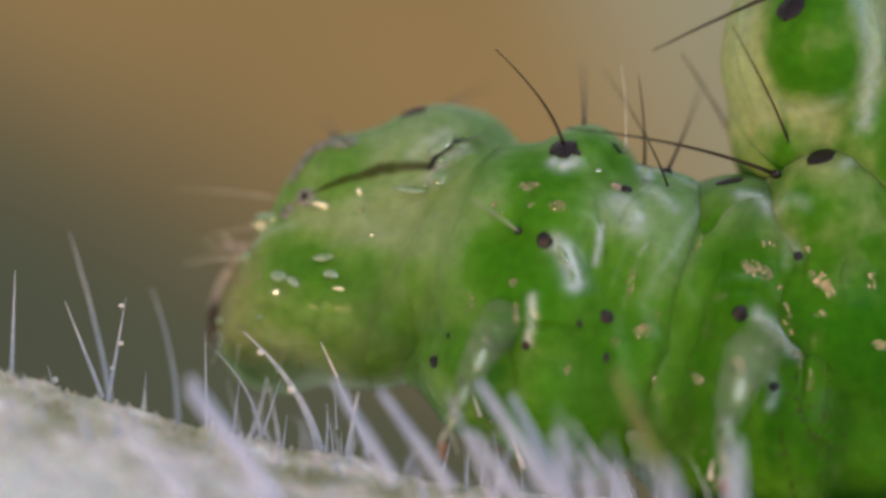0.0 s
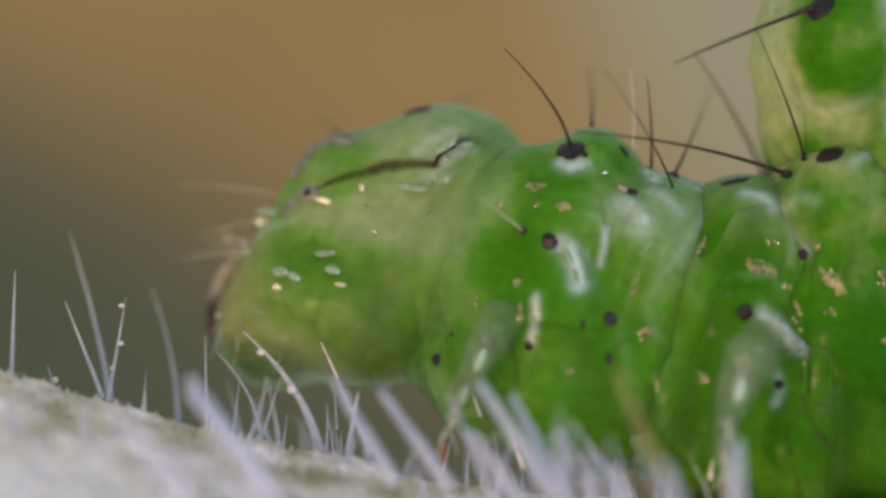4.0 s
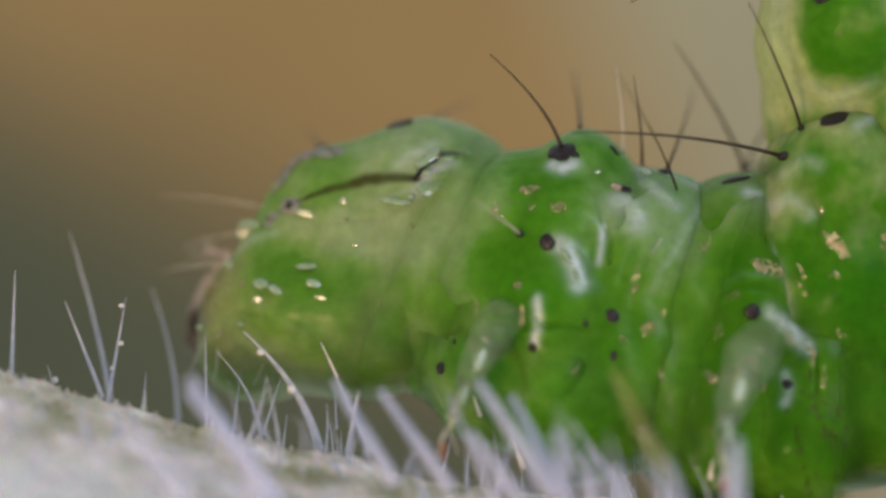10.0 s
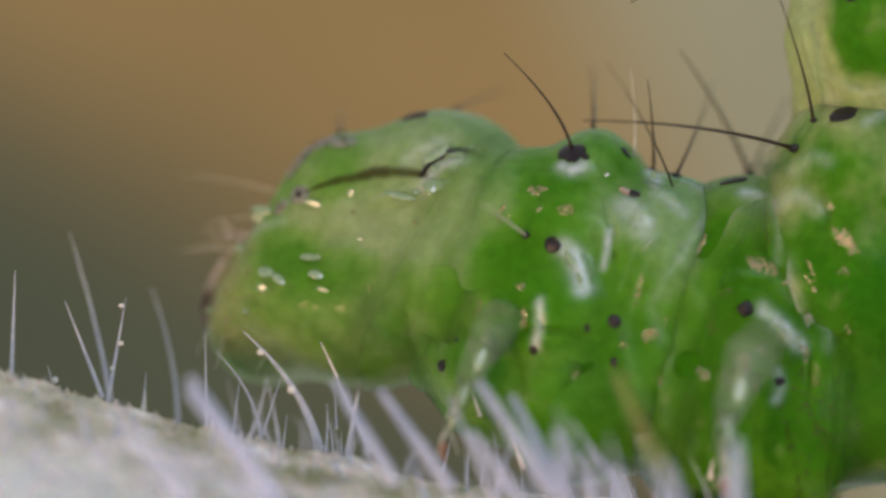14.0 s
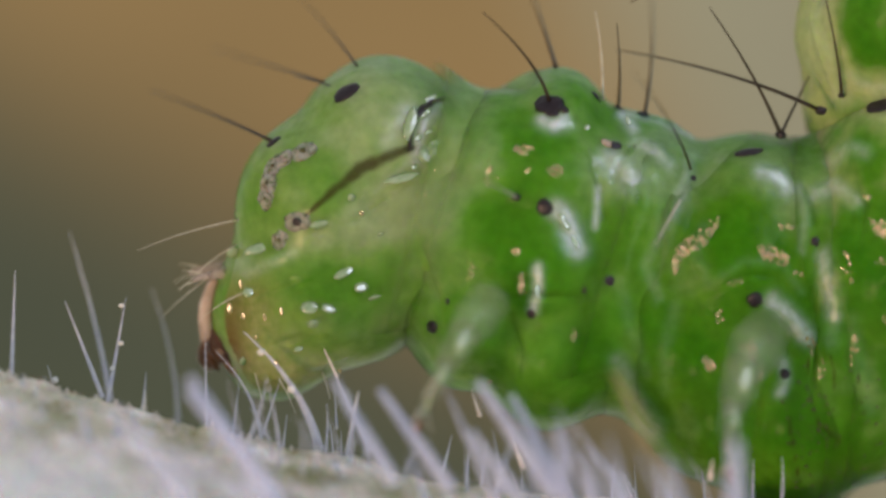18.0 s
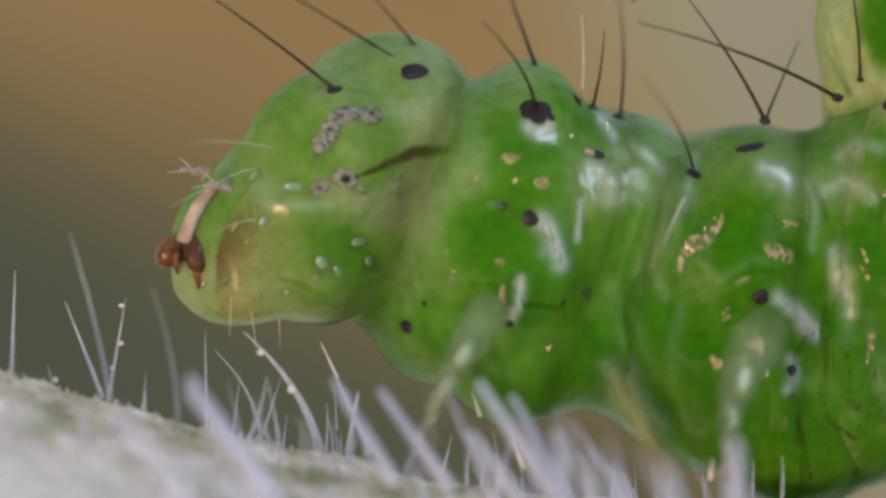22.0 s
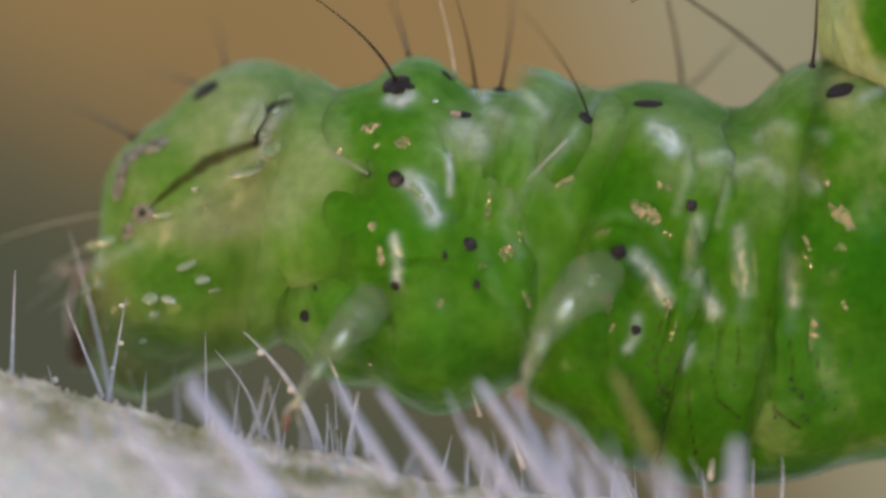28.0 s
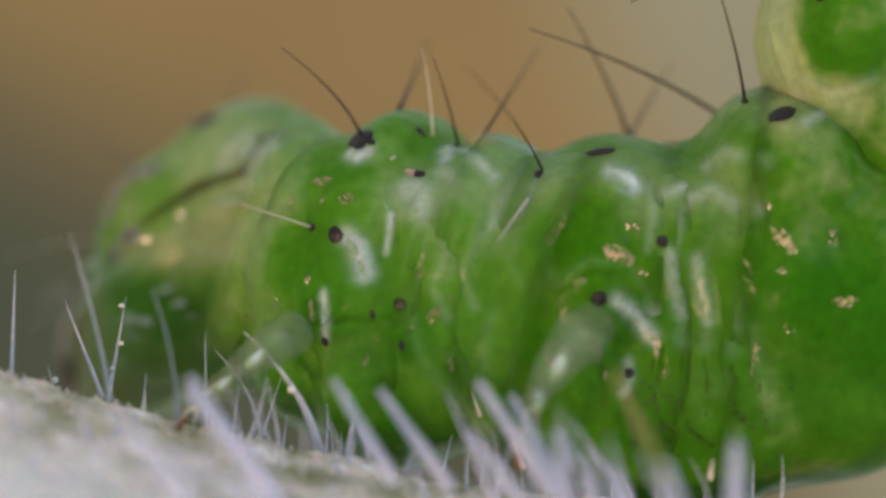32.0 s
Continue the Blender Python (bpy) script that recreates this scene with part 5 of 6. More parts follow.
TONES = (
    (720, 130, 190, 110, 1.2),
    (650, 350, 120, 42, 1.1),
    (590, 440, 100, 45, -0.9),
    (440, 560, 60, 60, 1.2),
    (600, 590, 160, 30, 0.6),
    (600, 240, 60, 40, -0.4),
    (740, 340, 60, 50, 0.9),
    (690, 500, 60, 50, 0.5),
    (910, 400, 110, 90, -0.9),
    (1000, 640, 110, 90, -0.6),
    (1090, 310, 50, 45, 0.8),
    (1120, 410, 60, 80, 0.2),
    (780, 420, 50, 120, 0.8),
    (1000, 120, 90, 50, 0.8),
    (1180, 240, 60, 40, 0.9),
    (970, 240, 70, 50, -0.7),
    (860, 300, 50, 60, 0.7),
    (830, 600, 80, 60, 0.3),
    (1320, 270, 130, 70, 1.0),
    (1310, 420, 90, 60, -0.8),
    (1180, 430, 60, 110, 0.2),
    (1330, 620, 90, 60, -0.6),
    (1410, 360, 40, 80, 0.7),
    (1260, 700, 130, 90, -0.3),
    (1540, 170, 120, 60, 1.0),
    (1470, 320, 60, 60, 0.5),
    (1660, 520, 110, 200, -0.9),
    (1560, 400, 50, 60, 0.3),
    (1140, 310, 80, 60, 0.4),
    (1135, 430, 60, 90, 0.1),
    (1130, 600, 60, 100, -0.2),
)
INKS = (
    (((562, 308), (620, 270), (670, 240), (720, 224), (766, 216)), (4, 10, 15, 13, 7)),
    (((1378, 700), (1384, 760), (1392, 800), (1404, 850)), (1, 3, 1.5, 3)),
    (((1455, 600), (1464, 660), (1462, 740)), (1, 2.6, 1)),
    (((1428, 560), (1416, 640), (1420, 700), (1435, 750), (1475, 778)), (1, 2.5, 1.5, 3.5, 4)),
    (((1505, 600), (1512, 700), (1540, 790)), (1, 2.6, 1)),
)
# yellowish flesh and rust-brown stain round the mouth: x, y, two radii, how strong
BUFFS = ((448, 560, 62, 80, 0.6), (440, 450, 46, 60, 0.6), (500, 600, 70, 36, 0.5))
RUSTS = ((396, 505, 34, 46, 0.75), (408, 548, 26, 34, 0.4), (420, 455, 24, 34, 0.35))
# wet films: x, y, two radii, how thick
FILMS = (
    (440, 372, 26, 26, 0.9), (994, 220, 30, 14, 0.7), (1095, 300, 44, 34, 0.7), (1120, 215, 24, 22, 0.6), (1370, 318, 34, 16, 0.5), (1000, 400, 20, 34, 0.5))


def border(x, y, lean):
    """A slanting joint between two pieces, as the distance past it."""
    return lambda px, py: px - x + lean * (py - y)


NECK_JOINT, THORAX_JOINT, BACK_JOINT = border(790, 420, 0.36), border(1160, 480, 0.33), border(1455, 450, 0.1)
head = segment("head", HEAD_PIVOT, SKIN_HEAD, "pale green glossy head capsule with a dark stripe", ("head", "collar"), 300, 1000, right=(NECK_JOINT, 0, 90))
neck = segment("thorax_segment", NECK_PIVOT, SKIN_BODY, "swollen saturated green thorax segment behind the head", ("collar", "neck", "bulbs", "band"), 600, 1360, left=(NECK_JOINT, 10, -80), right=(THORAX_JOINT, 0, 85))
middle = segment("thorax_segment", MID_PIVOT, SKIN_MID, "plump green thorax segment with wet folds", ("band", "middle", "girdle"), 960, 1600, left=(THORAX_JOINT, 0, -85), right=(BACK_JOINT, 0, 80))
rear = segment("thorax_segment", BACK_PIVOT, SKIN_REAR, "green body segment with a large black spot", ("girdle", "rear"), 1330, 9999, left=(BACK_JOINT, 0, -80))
collar = segment("skin_fold", COLLAR_PIVOT, SKIN_NECK, "milky neck skin between head and thorax", ("head", "collar", "neck"), 500, 1060, left=(NECK_JOINT, -25, -115), right=(NECK_JOINT, 60, 140), inset=5)
band = segment("skin_fold", BAND_PIVOT, SKIN_BODY, "pale wrinkled skin between two thorax segments", ("neck", "bulbs", "band", "middle"), 860, 1460, left=(THORAX_JOINT, -65, -150), right=(THORAX_JOINT, 65, 150), inset=5)
girdle = segment("skin_fold", GIRDLE_PIVOT, SKIN_MID, "yellow-green skin between two thorax segments", ("middle", "girdle", "rear"), 1280, 1620, left=(BACK_JOINT, -45, -110), right=(BACK_JOINT, 45, 110), inset=5)
lobe = segment("skin_lobe", NECK_PIVOT, SKIN_BODY, "small round lobe of green skin under the head", lobes=((712, 498, 215, 64, 70, 96), (770, 535, 200, 62, 60, 100)), ridges=(), grooves=(), tones=((720, 520, 60, 40, 0.4),), inks=())
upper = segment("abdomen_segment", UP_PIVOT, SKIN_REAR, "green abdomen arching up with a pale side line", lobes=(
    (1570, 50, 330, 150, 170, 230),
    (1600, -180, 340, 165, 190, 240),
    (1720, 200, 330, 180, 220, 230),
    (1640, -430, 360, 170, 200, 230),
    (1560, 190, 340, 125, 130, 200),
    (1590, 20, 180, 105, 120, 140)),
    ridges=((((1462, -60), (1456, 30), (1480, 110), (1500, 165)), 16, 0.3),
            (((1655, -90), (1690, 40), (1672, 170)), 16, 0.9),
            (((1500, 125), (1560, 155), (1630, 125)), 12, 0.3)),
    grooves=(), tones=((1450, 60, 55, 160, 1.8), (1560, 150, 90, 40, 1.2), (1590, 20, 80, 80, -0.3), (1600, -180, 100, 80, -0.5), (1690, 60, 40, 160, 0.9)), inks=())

# head: stripe, hind crease, eyes, mouthparts, bristles
ribbon(head, ((760, 222), (765, 190), (785, 158), (815, 140), (850, 138)), (3, 6, 7.5, 6, 2), 8, BLACK, "hind_crease", "black hind rim of the head")
for x, y, s, lean, pupil in ((546, 317, 19, 0, 0.5), (512, 345, 15, 40, 0.3), (499, 268, 17, 75, 0.2), (506, 243, 18, 80, 0.26), (520, 215, 19, 50, 0.22), (540, 204, 16, 20, 0.0), (576, 196, 19, 20, 0.34)):
    place, normal = on_skin(head, x, y)
    eye = part("eye", *ball(place, s * 1.3, s * 1.0, 5, frame_of(normal, lean), 8, 14, 0.2, int(s)), LENS_GREY, head["ob"], "grey ringed simple eye", head["home"])
    if pupil:
        part("pupil", *ball(place + normal * 4, s * pupil, s * pupil * 0.9, 3.5, frame_of(normal)), BLACK if pupil > 0.4 else STRIPE, head["ob"], "dark eye lens", head["home"])
MP = Vector((-0.88, -0.47, 0.0)).normalized()
part("labrum", *tube(bend(P(400, 402, 172), P(366, 446, 168), P(372, 506, 172), 16), 11, 14, 14, 0.05, 4), LABRUM, head["ob"], "pinkish upper lip", head["home"])
part("mandible", *ball(P(396, 520, 158), 24, 38, 26, frame_of(MP, 18), 14, 20, 0.09, 3), MOUTH, head["ob"], "dark brown mandible", head["home"])
part("mandible", *ball(P(378, 530, 210), 26, 34, 26, frame_of(MP, -16), 12, 18, 0.06, 8), AMBER, head["ob"], "red-brown mandible", head["home"])
for x, y, d, x1, y1, r in ((372, 526, 185, 384, 562, 9), (398, 540, 150, 416, 578, 11)):
    part("palp", *tube(bend(P(x, y, d), P((x + x1) / 2 - 8, (y + y1) / 2, d - 8), P(x1, y1, d - 4)), r, r * 0.4, 10, 0.08, x), AMBER, head["ob"], "red-brown palp", head["home"])
for x, y, d, k in ((424, 396, 150, 0), (426, 384, 235, 1)):
    base = P(x, y, d)
    antenna = part("antenna", *tube(bend(base, base + Vector((-20, -4, 8)), base + Vector((-38, -8, 2))), 12, 8, 10, 0.08, k), ANTENNA, head["ob"], "short pinkish antenna", head["home"])
    tip = base + Vector((-36, -8, 2))
    part("joint", *tube(bend(tip, tip + Vector((-14, -2, 4)), tip + Vector((-30, -2, -4))), 7, 5, 10, 0.05, k), ANTENNA, antenna, "", head["home"])
    for dx, dz in ((-60, -14), (-46, 18)):
        part("bristle", *tube(bend(tip, tip + Vector((dx / 2, -3, dz / 2 + 4)), tip + Vector((dx, -6, dz))), 1.6, 0.5, 6), PALE_BRISTLE, antenna, "fine pale bristle", head["home"])
spot(head, 668, 103, 27, 17, 12, 1)
spot(head, 530, 172, 15, 9, 25, 2)
bristle(head, 668, 103, 640, 80, 596, 62, 3.4, 160)
bristle(head, 530, 172, 450, 110, 350, 50, 4.8, 330)
bristle(head, 640, 80, 570, 40, 480, -10, 3.8, 380)
bristle(head, 700, 60, 680, 0, 640, -80, 3.5, 300)
for x, y, x1, y1 in ((430, 345, 330, 410), (420, 380, 296, 452), (445, 300, 262, 330), (440, 430, 350, 470), (440, 575, 446, 640), (480, 590, 500, 655), (560, 590, 566, 640)):
    bristle(head, x, y, (x + x1) / 2, (y + y1) / 2 - 10, x1, y1, 1.7, -20, PALE_BRISTLE, "fine pale bristle")

# first thorax segment
spot(neck, 977, 178, 27, 20, -20, 3)
spot(neck, 957, 362, 15, 15, 0, 4)
spot(neck, 908, 342, 8, 7, 0, 5)
spot(neck, 1090, 254, 13, 9, -10, 6)
spot(neck, 1076, 250, 13, 9, -10, 36, material=BRONZE, label="bronze bristle plate")
spot(neck, 1067, 496, 12, 13, 60, 7)
spot(neck, 926, 550, 9, 9, 0, 8)
spot(neck, 752, 563, 11, 15, 70, 9)
spot(neck, 1104, 182, 12, 9, -10, 10)
spot(neck, 1063, 163, 13, 6, -20, 34)
spot(neck, 1153, 188, 12, 8, -20, 35)
bristle(neck, 977, 172, 960, 100, 862, 12, 4.8, -80)
spot(neck, 962, 168, 14, 8, 30, 31)
spot(neck, 980, 190, 12, 14, 80, 32)
spot(neck, 1000, 186, 12, 7, -40, 33)
bristle(neck, 996, 106, 985, 40, 960, -60, 5.6, 220)
bristle(neck, 1104, 182, 1112, 120, 1104, 36, 4, -100)
bristle(neck, 1155, 190, 1180, 80, 1180, -30, 4.4, 240)
bristle(neck, 1075, 168, 1080, 90, 1068, 10, 3, -20, PALE_BRISTLE, "fine pale bristle")
bristle(neck, 908, 342, 890, 335, 852, 322, 4, -180, PALE_BRISTLE, "fine pale bristle")
# second
spot(middle, 1213, 309, 16, 12, 10, 11)
spot(middle, 1315, 263, 27, 13, 8, 12)
spot(middle, 1320, 530, 14, 14, 0, 13)
spot(middle, 1430, 425, 11, 11, 0, 14)
spot(middle, 1375, 660, 9, 10, 0, 15)
bristle(middle, 1213, 300, 1180, 220, 1085, 140, 3.0, -340)
bristle(middle, 1190, 352, 1160, 400, 1140, 436, 4, -110, PALE_BRISTLE, "fine pale bristle")
# third
spot(rear, 1548, 180, 27, 22, 20, 16)


# added glint pieces: grains tilted to mirror the warm lamp, smooth blunt facets mostly the window
LAMP_TILT, WINDOW_TILT = Vector((-0.228, -0.964, -0.133)), Vector((0.307, -0.888, 0.342))


def jittered(way, by, rng):
    return (way + Vector((rng.uniform(-by, by), rng.uniform(-by, by), rng.uniform(-by, by)))).normalized()


def grains(seg, x, y, rx, ry, lean=0.0, n=24):
    rng = random.Random(int(x * 7 + y))
    verts, faces = [], []
    c, w = math.cos(math.radians(lean)), math.sin(math.radians(lean))
    for k in range(n):
        a, r = rng.uniform(0, 2 * math.pi), math.sqrt(rng.random())
        u, v = rx * r * math.cos(a), ry * r * math.sin(a)
        place, normal = on_skin(seg, x + u * c + v * w, y - u * w + v * c)
        size = rng.uniform(2.0, 4.0) * (1.1 - 0.3 * r)
        g, f = ball(place + normal, size, size * rng.uniform(0.6, 1), size * 0.2, frame_of(jittered(LAMP_TILT, 0.15, rng), rng.uniform(0, 180)), 6, 8, 0.05, k)
        faces += [tuple(i + len(verts) for i in q) for q in f]
        verts += g
    tagged(part("glint_patch", verts, faces, GOLD_GLINT, seg["ob"], "added golden grains tilted to glint in the lamp", seg["home"]), kind="stuff")


# one added facet, placed and turned to show a single highlight
def wet(seg, x, y, rx, ry, lean=0.0, tilt=WINDOW_TILT, material=GLINT):
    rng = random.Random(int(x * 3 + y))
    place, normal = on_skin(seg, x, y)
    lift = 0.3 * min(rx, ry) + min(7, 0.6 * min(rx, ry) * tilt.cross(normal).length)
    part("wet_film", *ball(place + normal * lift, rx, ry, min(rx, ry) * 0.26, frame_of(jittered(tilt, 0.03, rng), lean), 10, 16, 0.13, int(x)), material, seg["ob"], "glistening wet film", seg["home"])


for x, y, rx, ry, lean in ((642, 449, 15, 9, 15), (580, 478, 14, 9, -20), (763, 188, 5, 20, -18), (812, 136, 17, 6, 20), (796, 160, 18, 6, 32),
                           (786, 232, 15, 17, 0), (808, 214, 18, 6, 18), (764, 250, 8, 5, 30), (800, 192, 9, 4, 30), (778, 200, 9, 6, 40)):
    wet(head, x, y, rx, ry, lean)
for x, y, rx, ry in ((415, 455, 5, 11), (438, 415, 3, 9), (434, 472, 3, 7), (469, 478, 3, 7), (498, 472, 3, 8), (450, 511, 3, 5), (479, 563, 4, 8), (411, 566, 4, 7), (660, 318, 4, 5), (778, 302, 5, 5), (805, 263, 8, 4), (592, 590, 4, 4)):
    wet(head, x, y, rx, ry, 0, LAMP_TILT, GOLD_GLINT)
# added facets that tilt with the head: these mirror the lamp when it hangs low, those the window when it is raised
LOW, RAISED = [(pose(0, 0, 0, *turns).to_3x3().transposed() @ way).normalized() for turns, way in (((-21.4, 12.9, -22.2), LAMP_TILT), ((2.4, 2.6, 18.0), WINDOW_TILT))]
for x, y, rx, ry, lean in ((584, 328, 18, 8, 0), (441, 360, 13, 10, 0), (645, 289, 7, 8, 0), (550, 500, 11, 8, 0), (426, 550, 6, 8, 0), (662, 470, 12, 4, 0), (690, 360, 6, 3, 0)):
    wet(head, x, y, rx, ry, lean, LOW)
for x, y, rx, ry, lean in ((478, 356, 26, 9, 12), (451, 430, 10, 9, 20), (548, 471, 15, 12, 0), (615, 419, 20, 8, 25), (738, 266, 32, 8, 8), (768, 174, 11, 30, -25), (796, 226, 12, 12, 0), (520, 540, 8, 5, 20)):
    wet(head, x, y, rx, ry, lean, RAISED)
grains(head, 508, 344, 9, 8, 0, 10)
for x, y, rx, ry, lean, n in ((926, 258, 19, 9, 0, 26), (978, 298, 14, 10, 0, 20), (911, 494, 7, 21, 0, 24), (902, 440, 12, 7, 0, 8), (868, 290, 8, 20, 20, 8), (858, 306, 6, 10, 0, 5),
                              (1130, 520, 13, 16, -20, 24), (1152, 492, 8, 8, 0, 5), (1194, 442, 11, 32, -35, 60), (1180, 478, 5, 12, -20, 6), (854, 662, 5, 5, 0, 4), (930, 297, 8, 4, 20, 4), (1110, 440, 7, 30, -15, 14), (1085, 540, 10, 10, 0, 6), (1000, 590, 8, 12, 0, 8), (822, 470, 7, 22, 0, 8), (1150, 610, 6, 18, 10, 8)):
    grains(neck if x < 1160 else middle, x, y, rx, ry, lean, n)
for x, y, rx, ry, lean, n in ((1352, 451, 32, 15, -25, 70), (1239, 645, 9, 16, 25, 24), (1318, 622, 8, 22, 18, 22), (1300, 612, 10, 10, 0, 6), (1332, 664, 6, 8, 0, 5), (1396, 482, 8, 10, 0, 6), (1234, 412, 12, 38, -35, 46), (1262, 560, 10, 14, 0, 8), (1420, 600, 7, 28, 10, 16), (1375, 400, 16, 8, -15, 14), (1440, 650, 6, 20, 0, 10), (1285, 500, 14, 8, 0, 8)):
    grains(middle, x, y, rx, ry, lean, n)
for x, y, rx, ry, lean, n in ((1552, 404, 13, 34, 40, 56), (1549, 458, 12, 6, 0, 8), (1525, 344, 6, 6, 0, 5), (1660, 512, 24, 12, 0, 30), (1490, 470, 8, 34, 10, 14), (1502, 610, 7, 32, -8, 14), (1640, 400, 14, 14, 0, 12), (1560, 560, 10, 10, 0, 6)):
    grains(rear, x, y, rx, ry, lean, n)
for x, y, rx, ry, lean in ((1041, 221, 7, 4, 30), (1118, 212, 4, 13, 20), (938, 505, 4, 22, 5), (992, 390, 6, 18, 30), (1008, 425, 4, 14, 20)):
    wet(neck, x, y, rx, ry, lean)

# dark grains of the belly

def specks(seg, x0, x1, y0, y1, n, seed):
    rng = random.Random(seed)
    verts, faces = [], []
    for k in range(n):
        x, y = rng.gauss((x0 + x1) / 2, (x1 - x0) / 4), rng.gauss((y0 + y1) / 2, (y1 - y0) / 4)
        place, normal = on_skin(seg, x, y)
        r = rng.uniform(1.5, 4.5)
        v, f = ball(place, r, r * rng.uniform(0.5, 1), 1.5, frame_of(normal, rng.uniform(0, 180)), 4, 6)
        faces += [tuple(i + len(verts) for i in q) for q in f]
        verts += v
    tagged(part("specks", verts, faces, STRIPE, seg["ob"], "scattered dark grains", seg["home"]), kind="stuff")


specks(middle, 1360, 1500, 660, 860, 90, 1)
specks(rear, 1420, 1560, 640, 830, 50, 2)
for x, y, s in ((1022, 512, 5), (1068, 570, 6), (780, 520, 4)):
    spot(neck, x, y, s, s * 1.6, 0, int(s), "speck", BLACK, "tiny dark speck", 2)
# arched abdomen
spot(upper, 1540, -35, 30, 24, 0, 17)


# bristles of the soft back folds, which ride on their own
def free_bristle(x, y, d, mx, my, x1, y1, r, out, plate):
    base = P(x, y, d)
    ob = part("bristle", *tube(bend(base, P(mx, my, d + out * 0.4), P(x1, y1, d + out), 12), r * 0.78, r * 0.2, 6), BRISTLE, caterpillar, "long dark brown bristle", base)
    ob.location = base * U
    part("socket", *ball(base, plate, plate * 0.7, plate * 0.7, None, 8, 12, 0.15, int(x)), BLACK, ob, "small black bristle socket", base)
    return ob


def swayed(rows, d):
    return [(t, Matrix.Translation(P(x, y, d + deeper) * U) @ pose(0, 0, 0, 0, turn, 0)) for t, x, y, turn, deeper in rows]


long_bristle = free_bristle(1452, 178, 130, 1300, 108, 1085, 78, 5.4, -150, 11)
back_bristle = free_bristle(1487, 152, 130, 1482, 70, 1440, -85, 4.2, -120, 7)
pair_bristle = free_bristle(1368, 215, 230, 1325, 110, 1240, -10, 5.0, -100, 10)
short_bristle = free_bristle(1370, 217, 250, 1402, 150, 1440, 75, 4.0, 60, 7)
flank_bristle = free_bristle(1378, 20, 60, 1270, 68, 1146, 137, 6.0, -60, 9)
FLANK_BRISTLE_ROWS = (
    (0, 1390, -18, 2, 0), (1, 1378, 20, 0, 0), (2, 1400, 32, 4, 0), (3, 1432, 15, 8, 0), (3.5, 1440, 22, 7, 0), (5.5, 1402, -30, -2, 0),
    (6, 1398, -34, -3, 0), (7, 1390, -30, 3, 0), (8, 1330, -47, -9, 60), (9, 1310, -90, -9, 140), (10, 1330, -150, -9, 200), (32, 1330, -150, -9, 200),
)
LONG_BRISTLE_ROWS = (
    (0, 1375, 308, -3, 0), (1, 1388, 336, -1, 0), (2, 1404, 338, -2, 0), (3, 1407, 315, -4, 0), (3.5, 1400, 310, -4, 0), (5.5, 1388, 300, -4, 0),
    (6, 1386, 298, -4, 0), (7, 1372, 290, -5, 0), (8, 1354, 270, -7, 0), (9, 1370, 250, -10, 0), (10, 1388, 276, -9, 0), (11, 1402, 292, -7, 0),
    (12, 1410, 280, -8, 0), (13, 1415, 269, -10, 0), (14, 1408, 262, -8, 0), (14.5, 1412, 256, -8, 0), (16.5, 1426, 212, -5, 0), (17, 1432, 206, -4, 0),
    (17.5, 1447, 190, -3, 0), (18, 1455, 195, 1, 0), (19, 1452, 178, 0, 0), (20, 1470, 180, 3, 0), (21, 1485, 170, 7, 0), (22, 1485, 172, 5, 0),
    (23, 1472, 160, 7, 0), (24, 1468, 156, 9, 0), (25, 1463, 160, 11, 0), (25.5, 1460, 156, 12, 0), (27.5, 1404, 140, 18, 240), (28, 1400, 132, 19, 240),
    (28.5, 1408, 148, 20, 240), (29, 1425, 172, 20, 240), (29.5, 1365, 190, 16, 240), (30, 1345, 200, 14, 240), (31, 1305, 206, 10, 240), (32, 1285, 205, 9, 240),
)
BACK_BRISTLE_ROWS = (
    (0, 1402, 262, -15, 0), (1, 1415, 290, -13, 0), (2, 1440, 295, -9, 0), (3, 1446, 290, -8, 0), (3.5, 1436, 284, -9, 0), (5.5, 1418, 270, -11, 0),
    (6, 1416, 262, -12, 0), (7, 1404, 254, -12, 0), (8, 1390, 242, -13, 0), (9, 1405, 210, -10, 0), (10, 1420, 226, -12, 0), (11, 1434, 234, -15, 0),
    (12, 1438, 228, -13, 0), (13, 1446, 218, -11, 0), (14, 1442, 212, -5, 0), (14.5, 1446, 208, -4, 0), (16.5, 1466, 188, 0, 0), (17, 1474, 182, 1, 0),
    (17.5, 1485, 172, 1, 0), (18, 1492, 168, 0, 0), (19, 1487, 152, 0, 0), (20, 1505, 155, 0, 0), (21, 1524, 148, 3, 0), (22, 1525, 140, 4, 0),
    (23, 1518, 132, 8, 0), (24, 1520, 145, 12, 0), (25, 1513, 142, 14, 0), (25.5, 1510, 138, 14, 0), (27.5, 1446, 118, 12, 0), (28, 1440, 115, 12, 0),
    (28.5, 1450, 130, 12, 0), (29, 1466, 150, 12, 0), (29.5, 1400, 168, 8, 0), (30, 1380, 178, 5, 0), (31, 1344, 182, 0, 0), (32, 1320, 178, -3, 0),
)
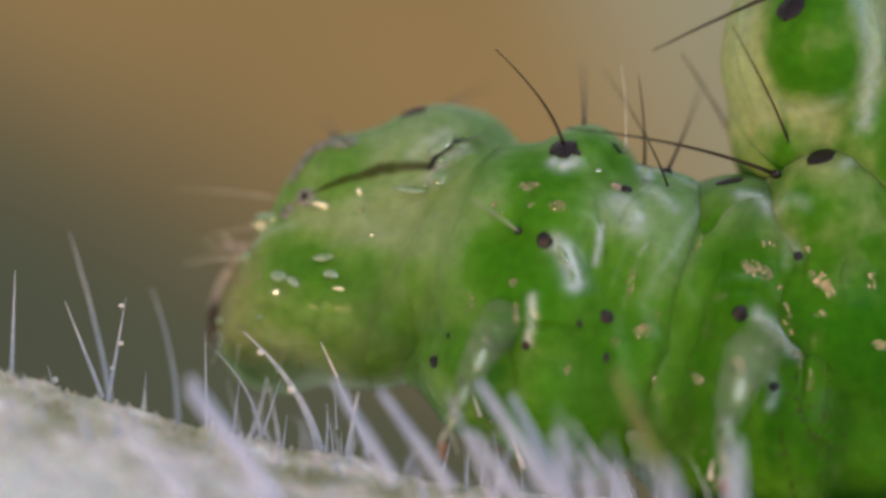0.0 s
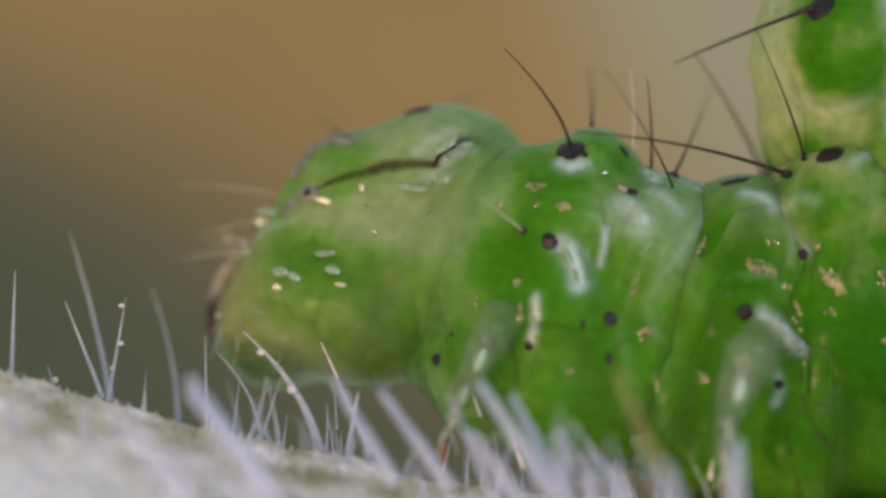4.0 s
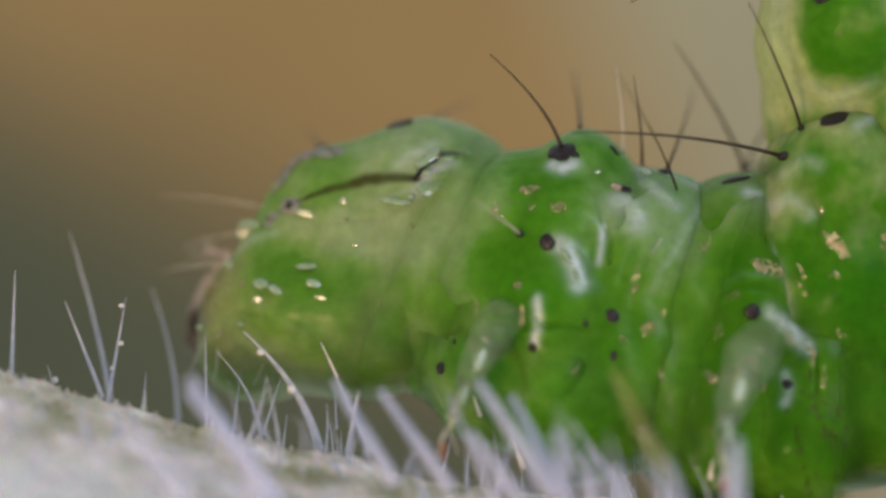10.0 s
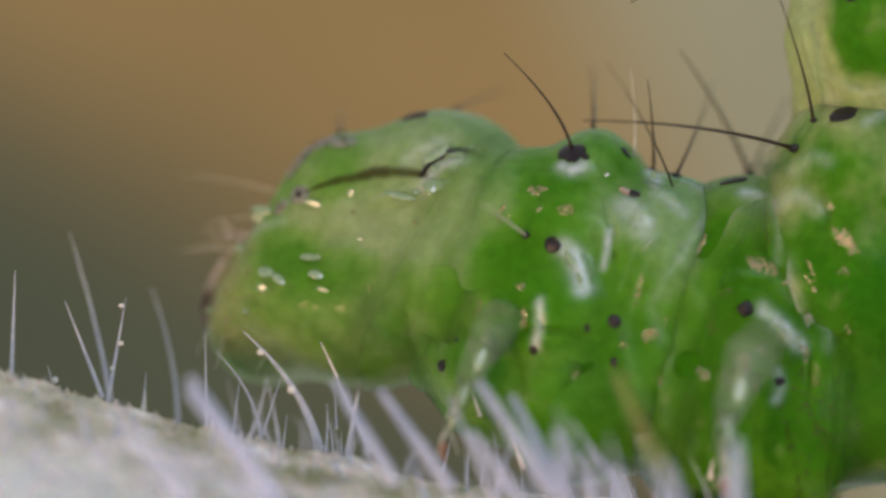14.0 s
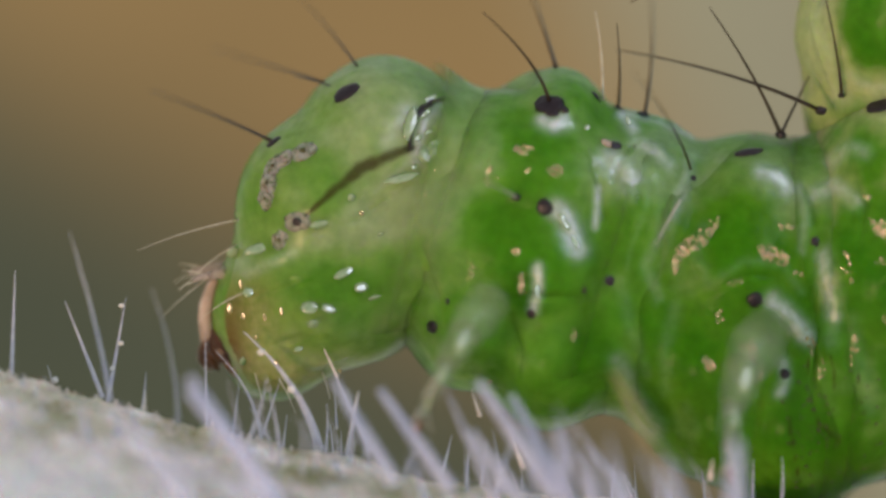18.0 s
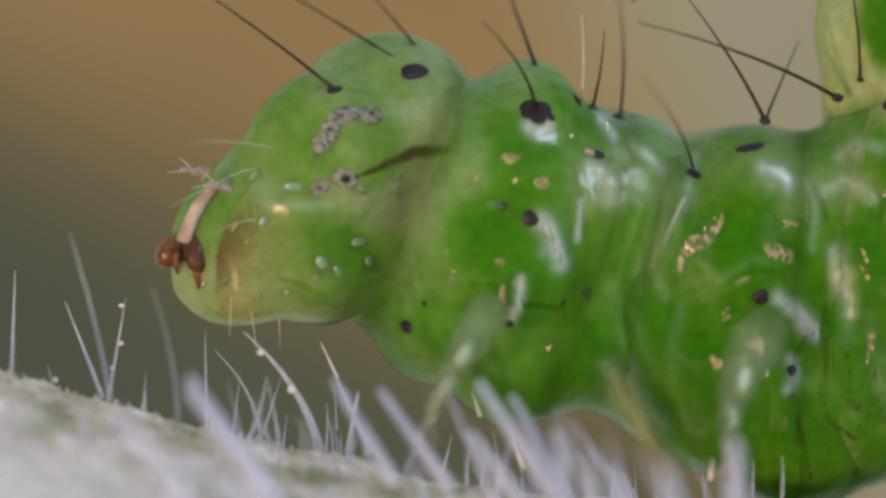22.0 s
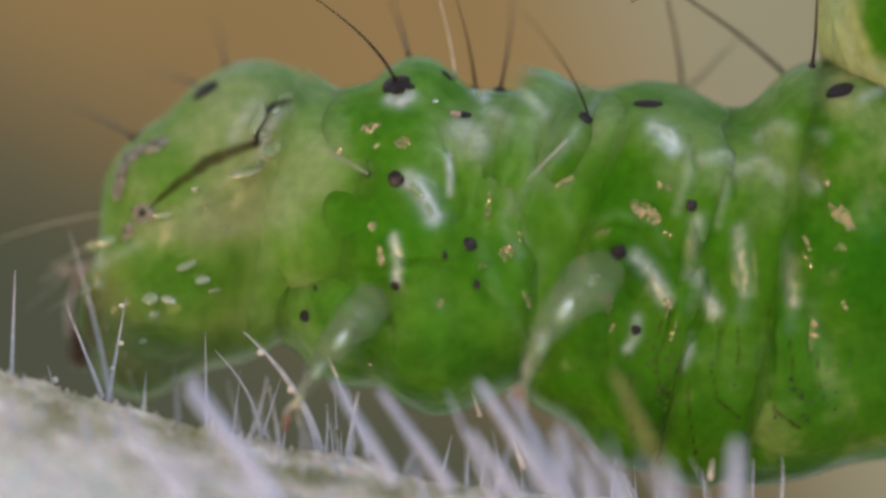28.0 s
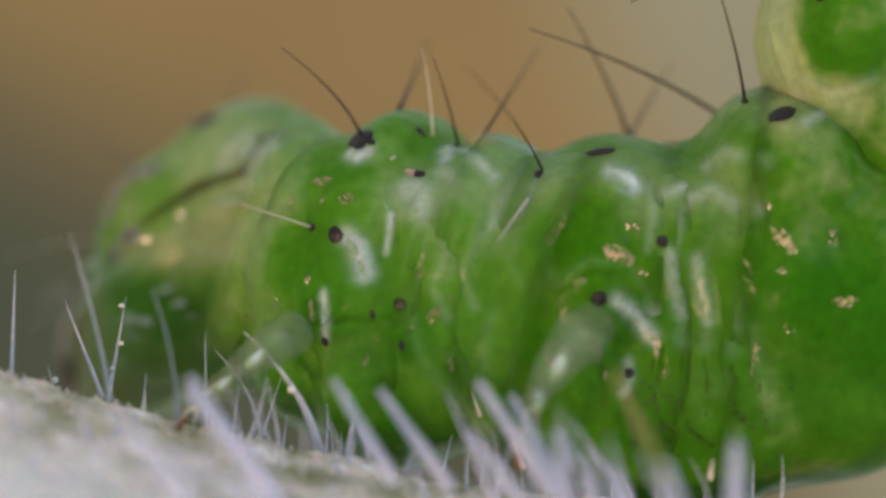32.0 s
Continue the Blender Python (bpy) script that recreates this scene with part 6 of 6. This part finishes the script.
PAIR_BRISTLE_ROWS = (
    (0, 1338, 316, 0, 200), (1, 1358, 324, -2, 200), (3, 1366, 318, 0, 200), (6, 1338, 304, 0, 200), (9, 1317, 288, 0, 200), (11, 1340, 312, 0, 200),
    (12, 1345, 318, -1, 200), (14, 1335, 308, 0, 200), (16.5, 1342, 266, 0, 120), (17, 1350, 258, 0, 30), (17.5, 1372, 242, 0, 30), (18, 1385, 238, 0, -60),
    (19, 1368, 215, 0, -60), (20, 1365, 225, 0, -60), (21, 1360, 210, -1, -60), (22, 1357, 213, -3, -60), (23, 1338, 200, -1, -60), (24, 1326, 198, 2, -60),
    (25, 1322, 198, 3, -60), (25.5, 1322, 196, 4, -60), (27.5, 1222, 160, 15, 200), (28, 1215, 165, 18, 200), (29, 1245, 185, 18, 200), (29.5, 1180, 225, 18, 200),
    (30, 1150, 238, 17, 200), (31, 1128, 240, 8, 200), (32, 1118, 240, 4, 200),
)


# legs, each jointed to its segment by its own keys
def limb(p, q, r0, r1, seed):
    """One leg joint: a rod that swells past its ends."""
    p, q = Vector(p), Vector(q)
    n = 9
    pts = [p.lerp(q, -0.08 + 1.16 * i / n) for i in range(n + 1)]
    verts, faces = tube(pts, 1.0, 1.0, 14)
    for i, c in enumerate(pts):
        k = i / n
        r = (r0 + (r1 - r0) * k) * (0.35 + 0.65 * math.sin(math.pi * (0.12 + 0.76 * k)) ** 0.45) * (1 + 0.05 * math.sin(seed + 9 * k))
        for j in range(14):
            verts[i * 14 + j] = c + (verts[i * 14 + j] - c) * r
    return verts, faces


def leg(x, y, d, joints, label):
    home = P(x, y, d)
    at = [P(*j[:3]) for j in joints]
    ob = part("leg", *limb(at[0], at[1], joints[0][3], joints[1][3], x), LEGSKIN, caterpillar, label, home)
    ob.location = home * U
    for k, name in ((1, "femur"), (2, "tibia"), (3, "tarsus")):
        part(name, *limb(at[k], at[k + 1], joints[k][3], joints[k + 1][3], k), LEGSKIN, ob, "", home)
        along = at[k + 1] - at[k]
        r = (joints[k][3] + joints[k + 1][3]) / 2
        # a glossy facet added to each joint, turned to mirror window or lamp
        middle_of = at[k].lerp(at[k + 1], 0.45) + WINDOW_TILT * r * 0.86
        part("wet_film", *ball(middle_of, along.length * 0.36, r * 0.34, r * 0.16, frame_of(LAMP_TILT if k == 3 else WINDOW_TILT, math.degrees(math.atan2(along.z, along.x))), 10, 16, 0.1, k), GLINT, ob, "glistening wet film", home)
    end = at[4]
    part("claw", *tube(bend(end, end + Vector((-8, -4, -14)), end + Vector((4, -6, -32))), 9, 2), CLAW, ob, "red-brown claw", home)
    rng = random.Random(int(x))
    for k in range(7):
        i = 2 + k % 2
        base = at[i].lerp(at[i + 1], rng.uniform(0, 0.9))
        out = Vector((rng.uniform(-40, 30), rng.uniform(-25, 5), rng.uniform(-60, -10)))
        part("bristle", *tube(bend(base, base + 0.5 * out + Vector((-6, 0, 5)), base + out), 2.6, 0.7, 6), PALE_BRISTLE, ob, "fine pale bristle", home)
    return ob


fore_leg = leg(850, 590, -60, ((890, 548, -30, 46), (856, 604, -84, 38), (826, 664, -112, 24), (802, 722, -122, 15), (786, 772, -116, 8)), "clear jointed thoracic leg")
mid_leg = leg(1310, 660, -80, ((1345, 606, -50, 56), (1308, 668, -130, 46), (1284, 736, -172, 28), (1276, 798, -186, 17), (1280, 850, -182, 9)), "clear jointed thoracic leg")


# ---- movement ----

def motions():
    walk(head["ob"], track(HEAD_ROWS))
    walk(neck["ob"], track(T1_ROWS))
    walk(lobe["ob"], track(T1_ROWS))
    walk(middle["ob"], track(T2_ROWS))
    walk(rear["ob"], track(T3_ROWS))
    walk(band["ob"], track(BAND_ROWS))
    walk(girdle["ob"], track(GIRDLE_ROWS))
    walk(collar["ob"], track(COLLAR_ROWS))
    walk(upper["ob"], track(UP_ROWS))
    walk(flank_bristle, swayed(FLANK_BRISTLE_ROWS, 60))
    walk(long_bristle, swayed(LONG_BRISTLE_ROWS, 130))
    walk(back_bristle, swayed(BACK_BRISTLE_ROWS, 130))
    walk(pair_bristle, swayed(PAIR_BRISTLE_ROWS, 230))
    walk(short_bristle, swayed(PAIR_BRISTLE_ROWS, 250))
    walk(fore_leg, track(FORE_LEG_ROWS))
    walk(mid_leg, track(MID_LEG_ROWS))


motions()
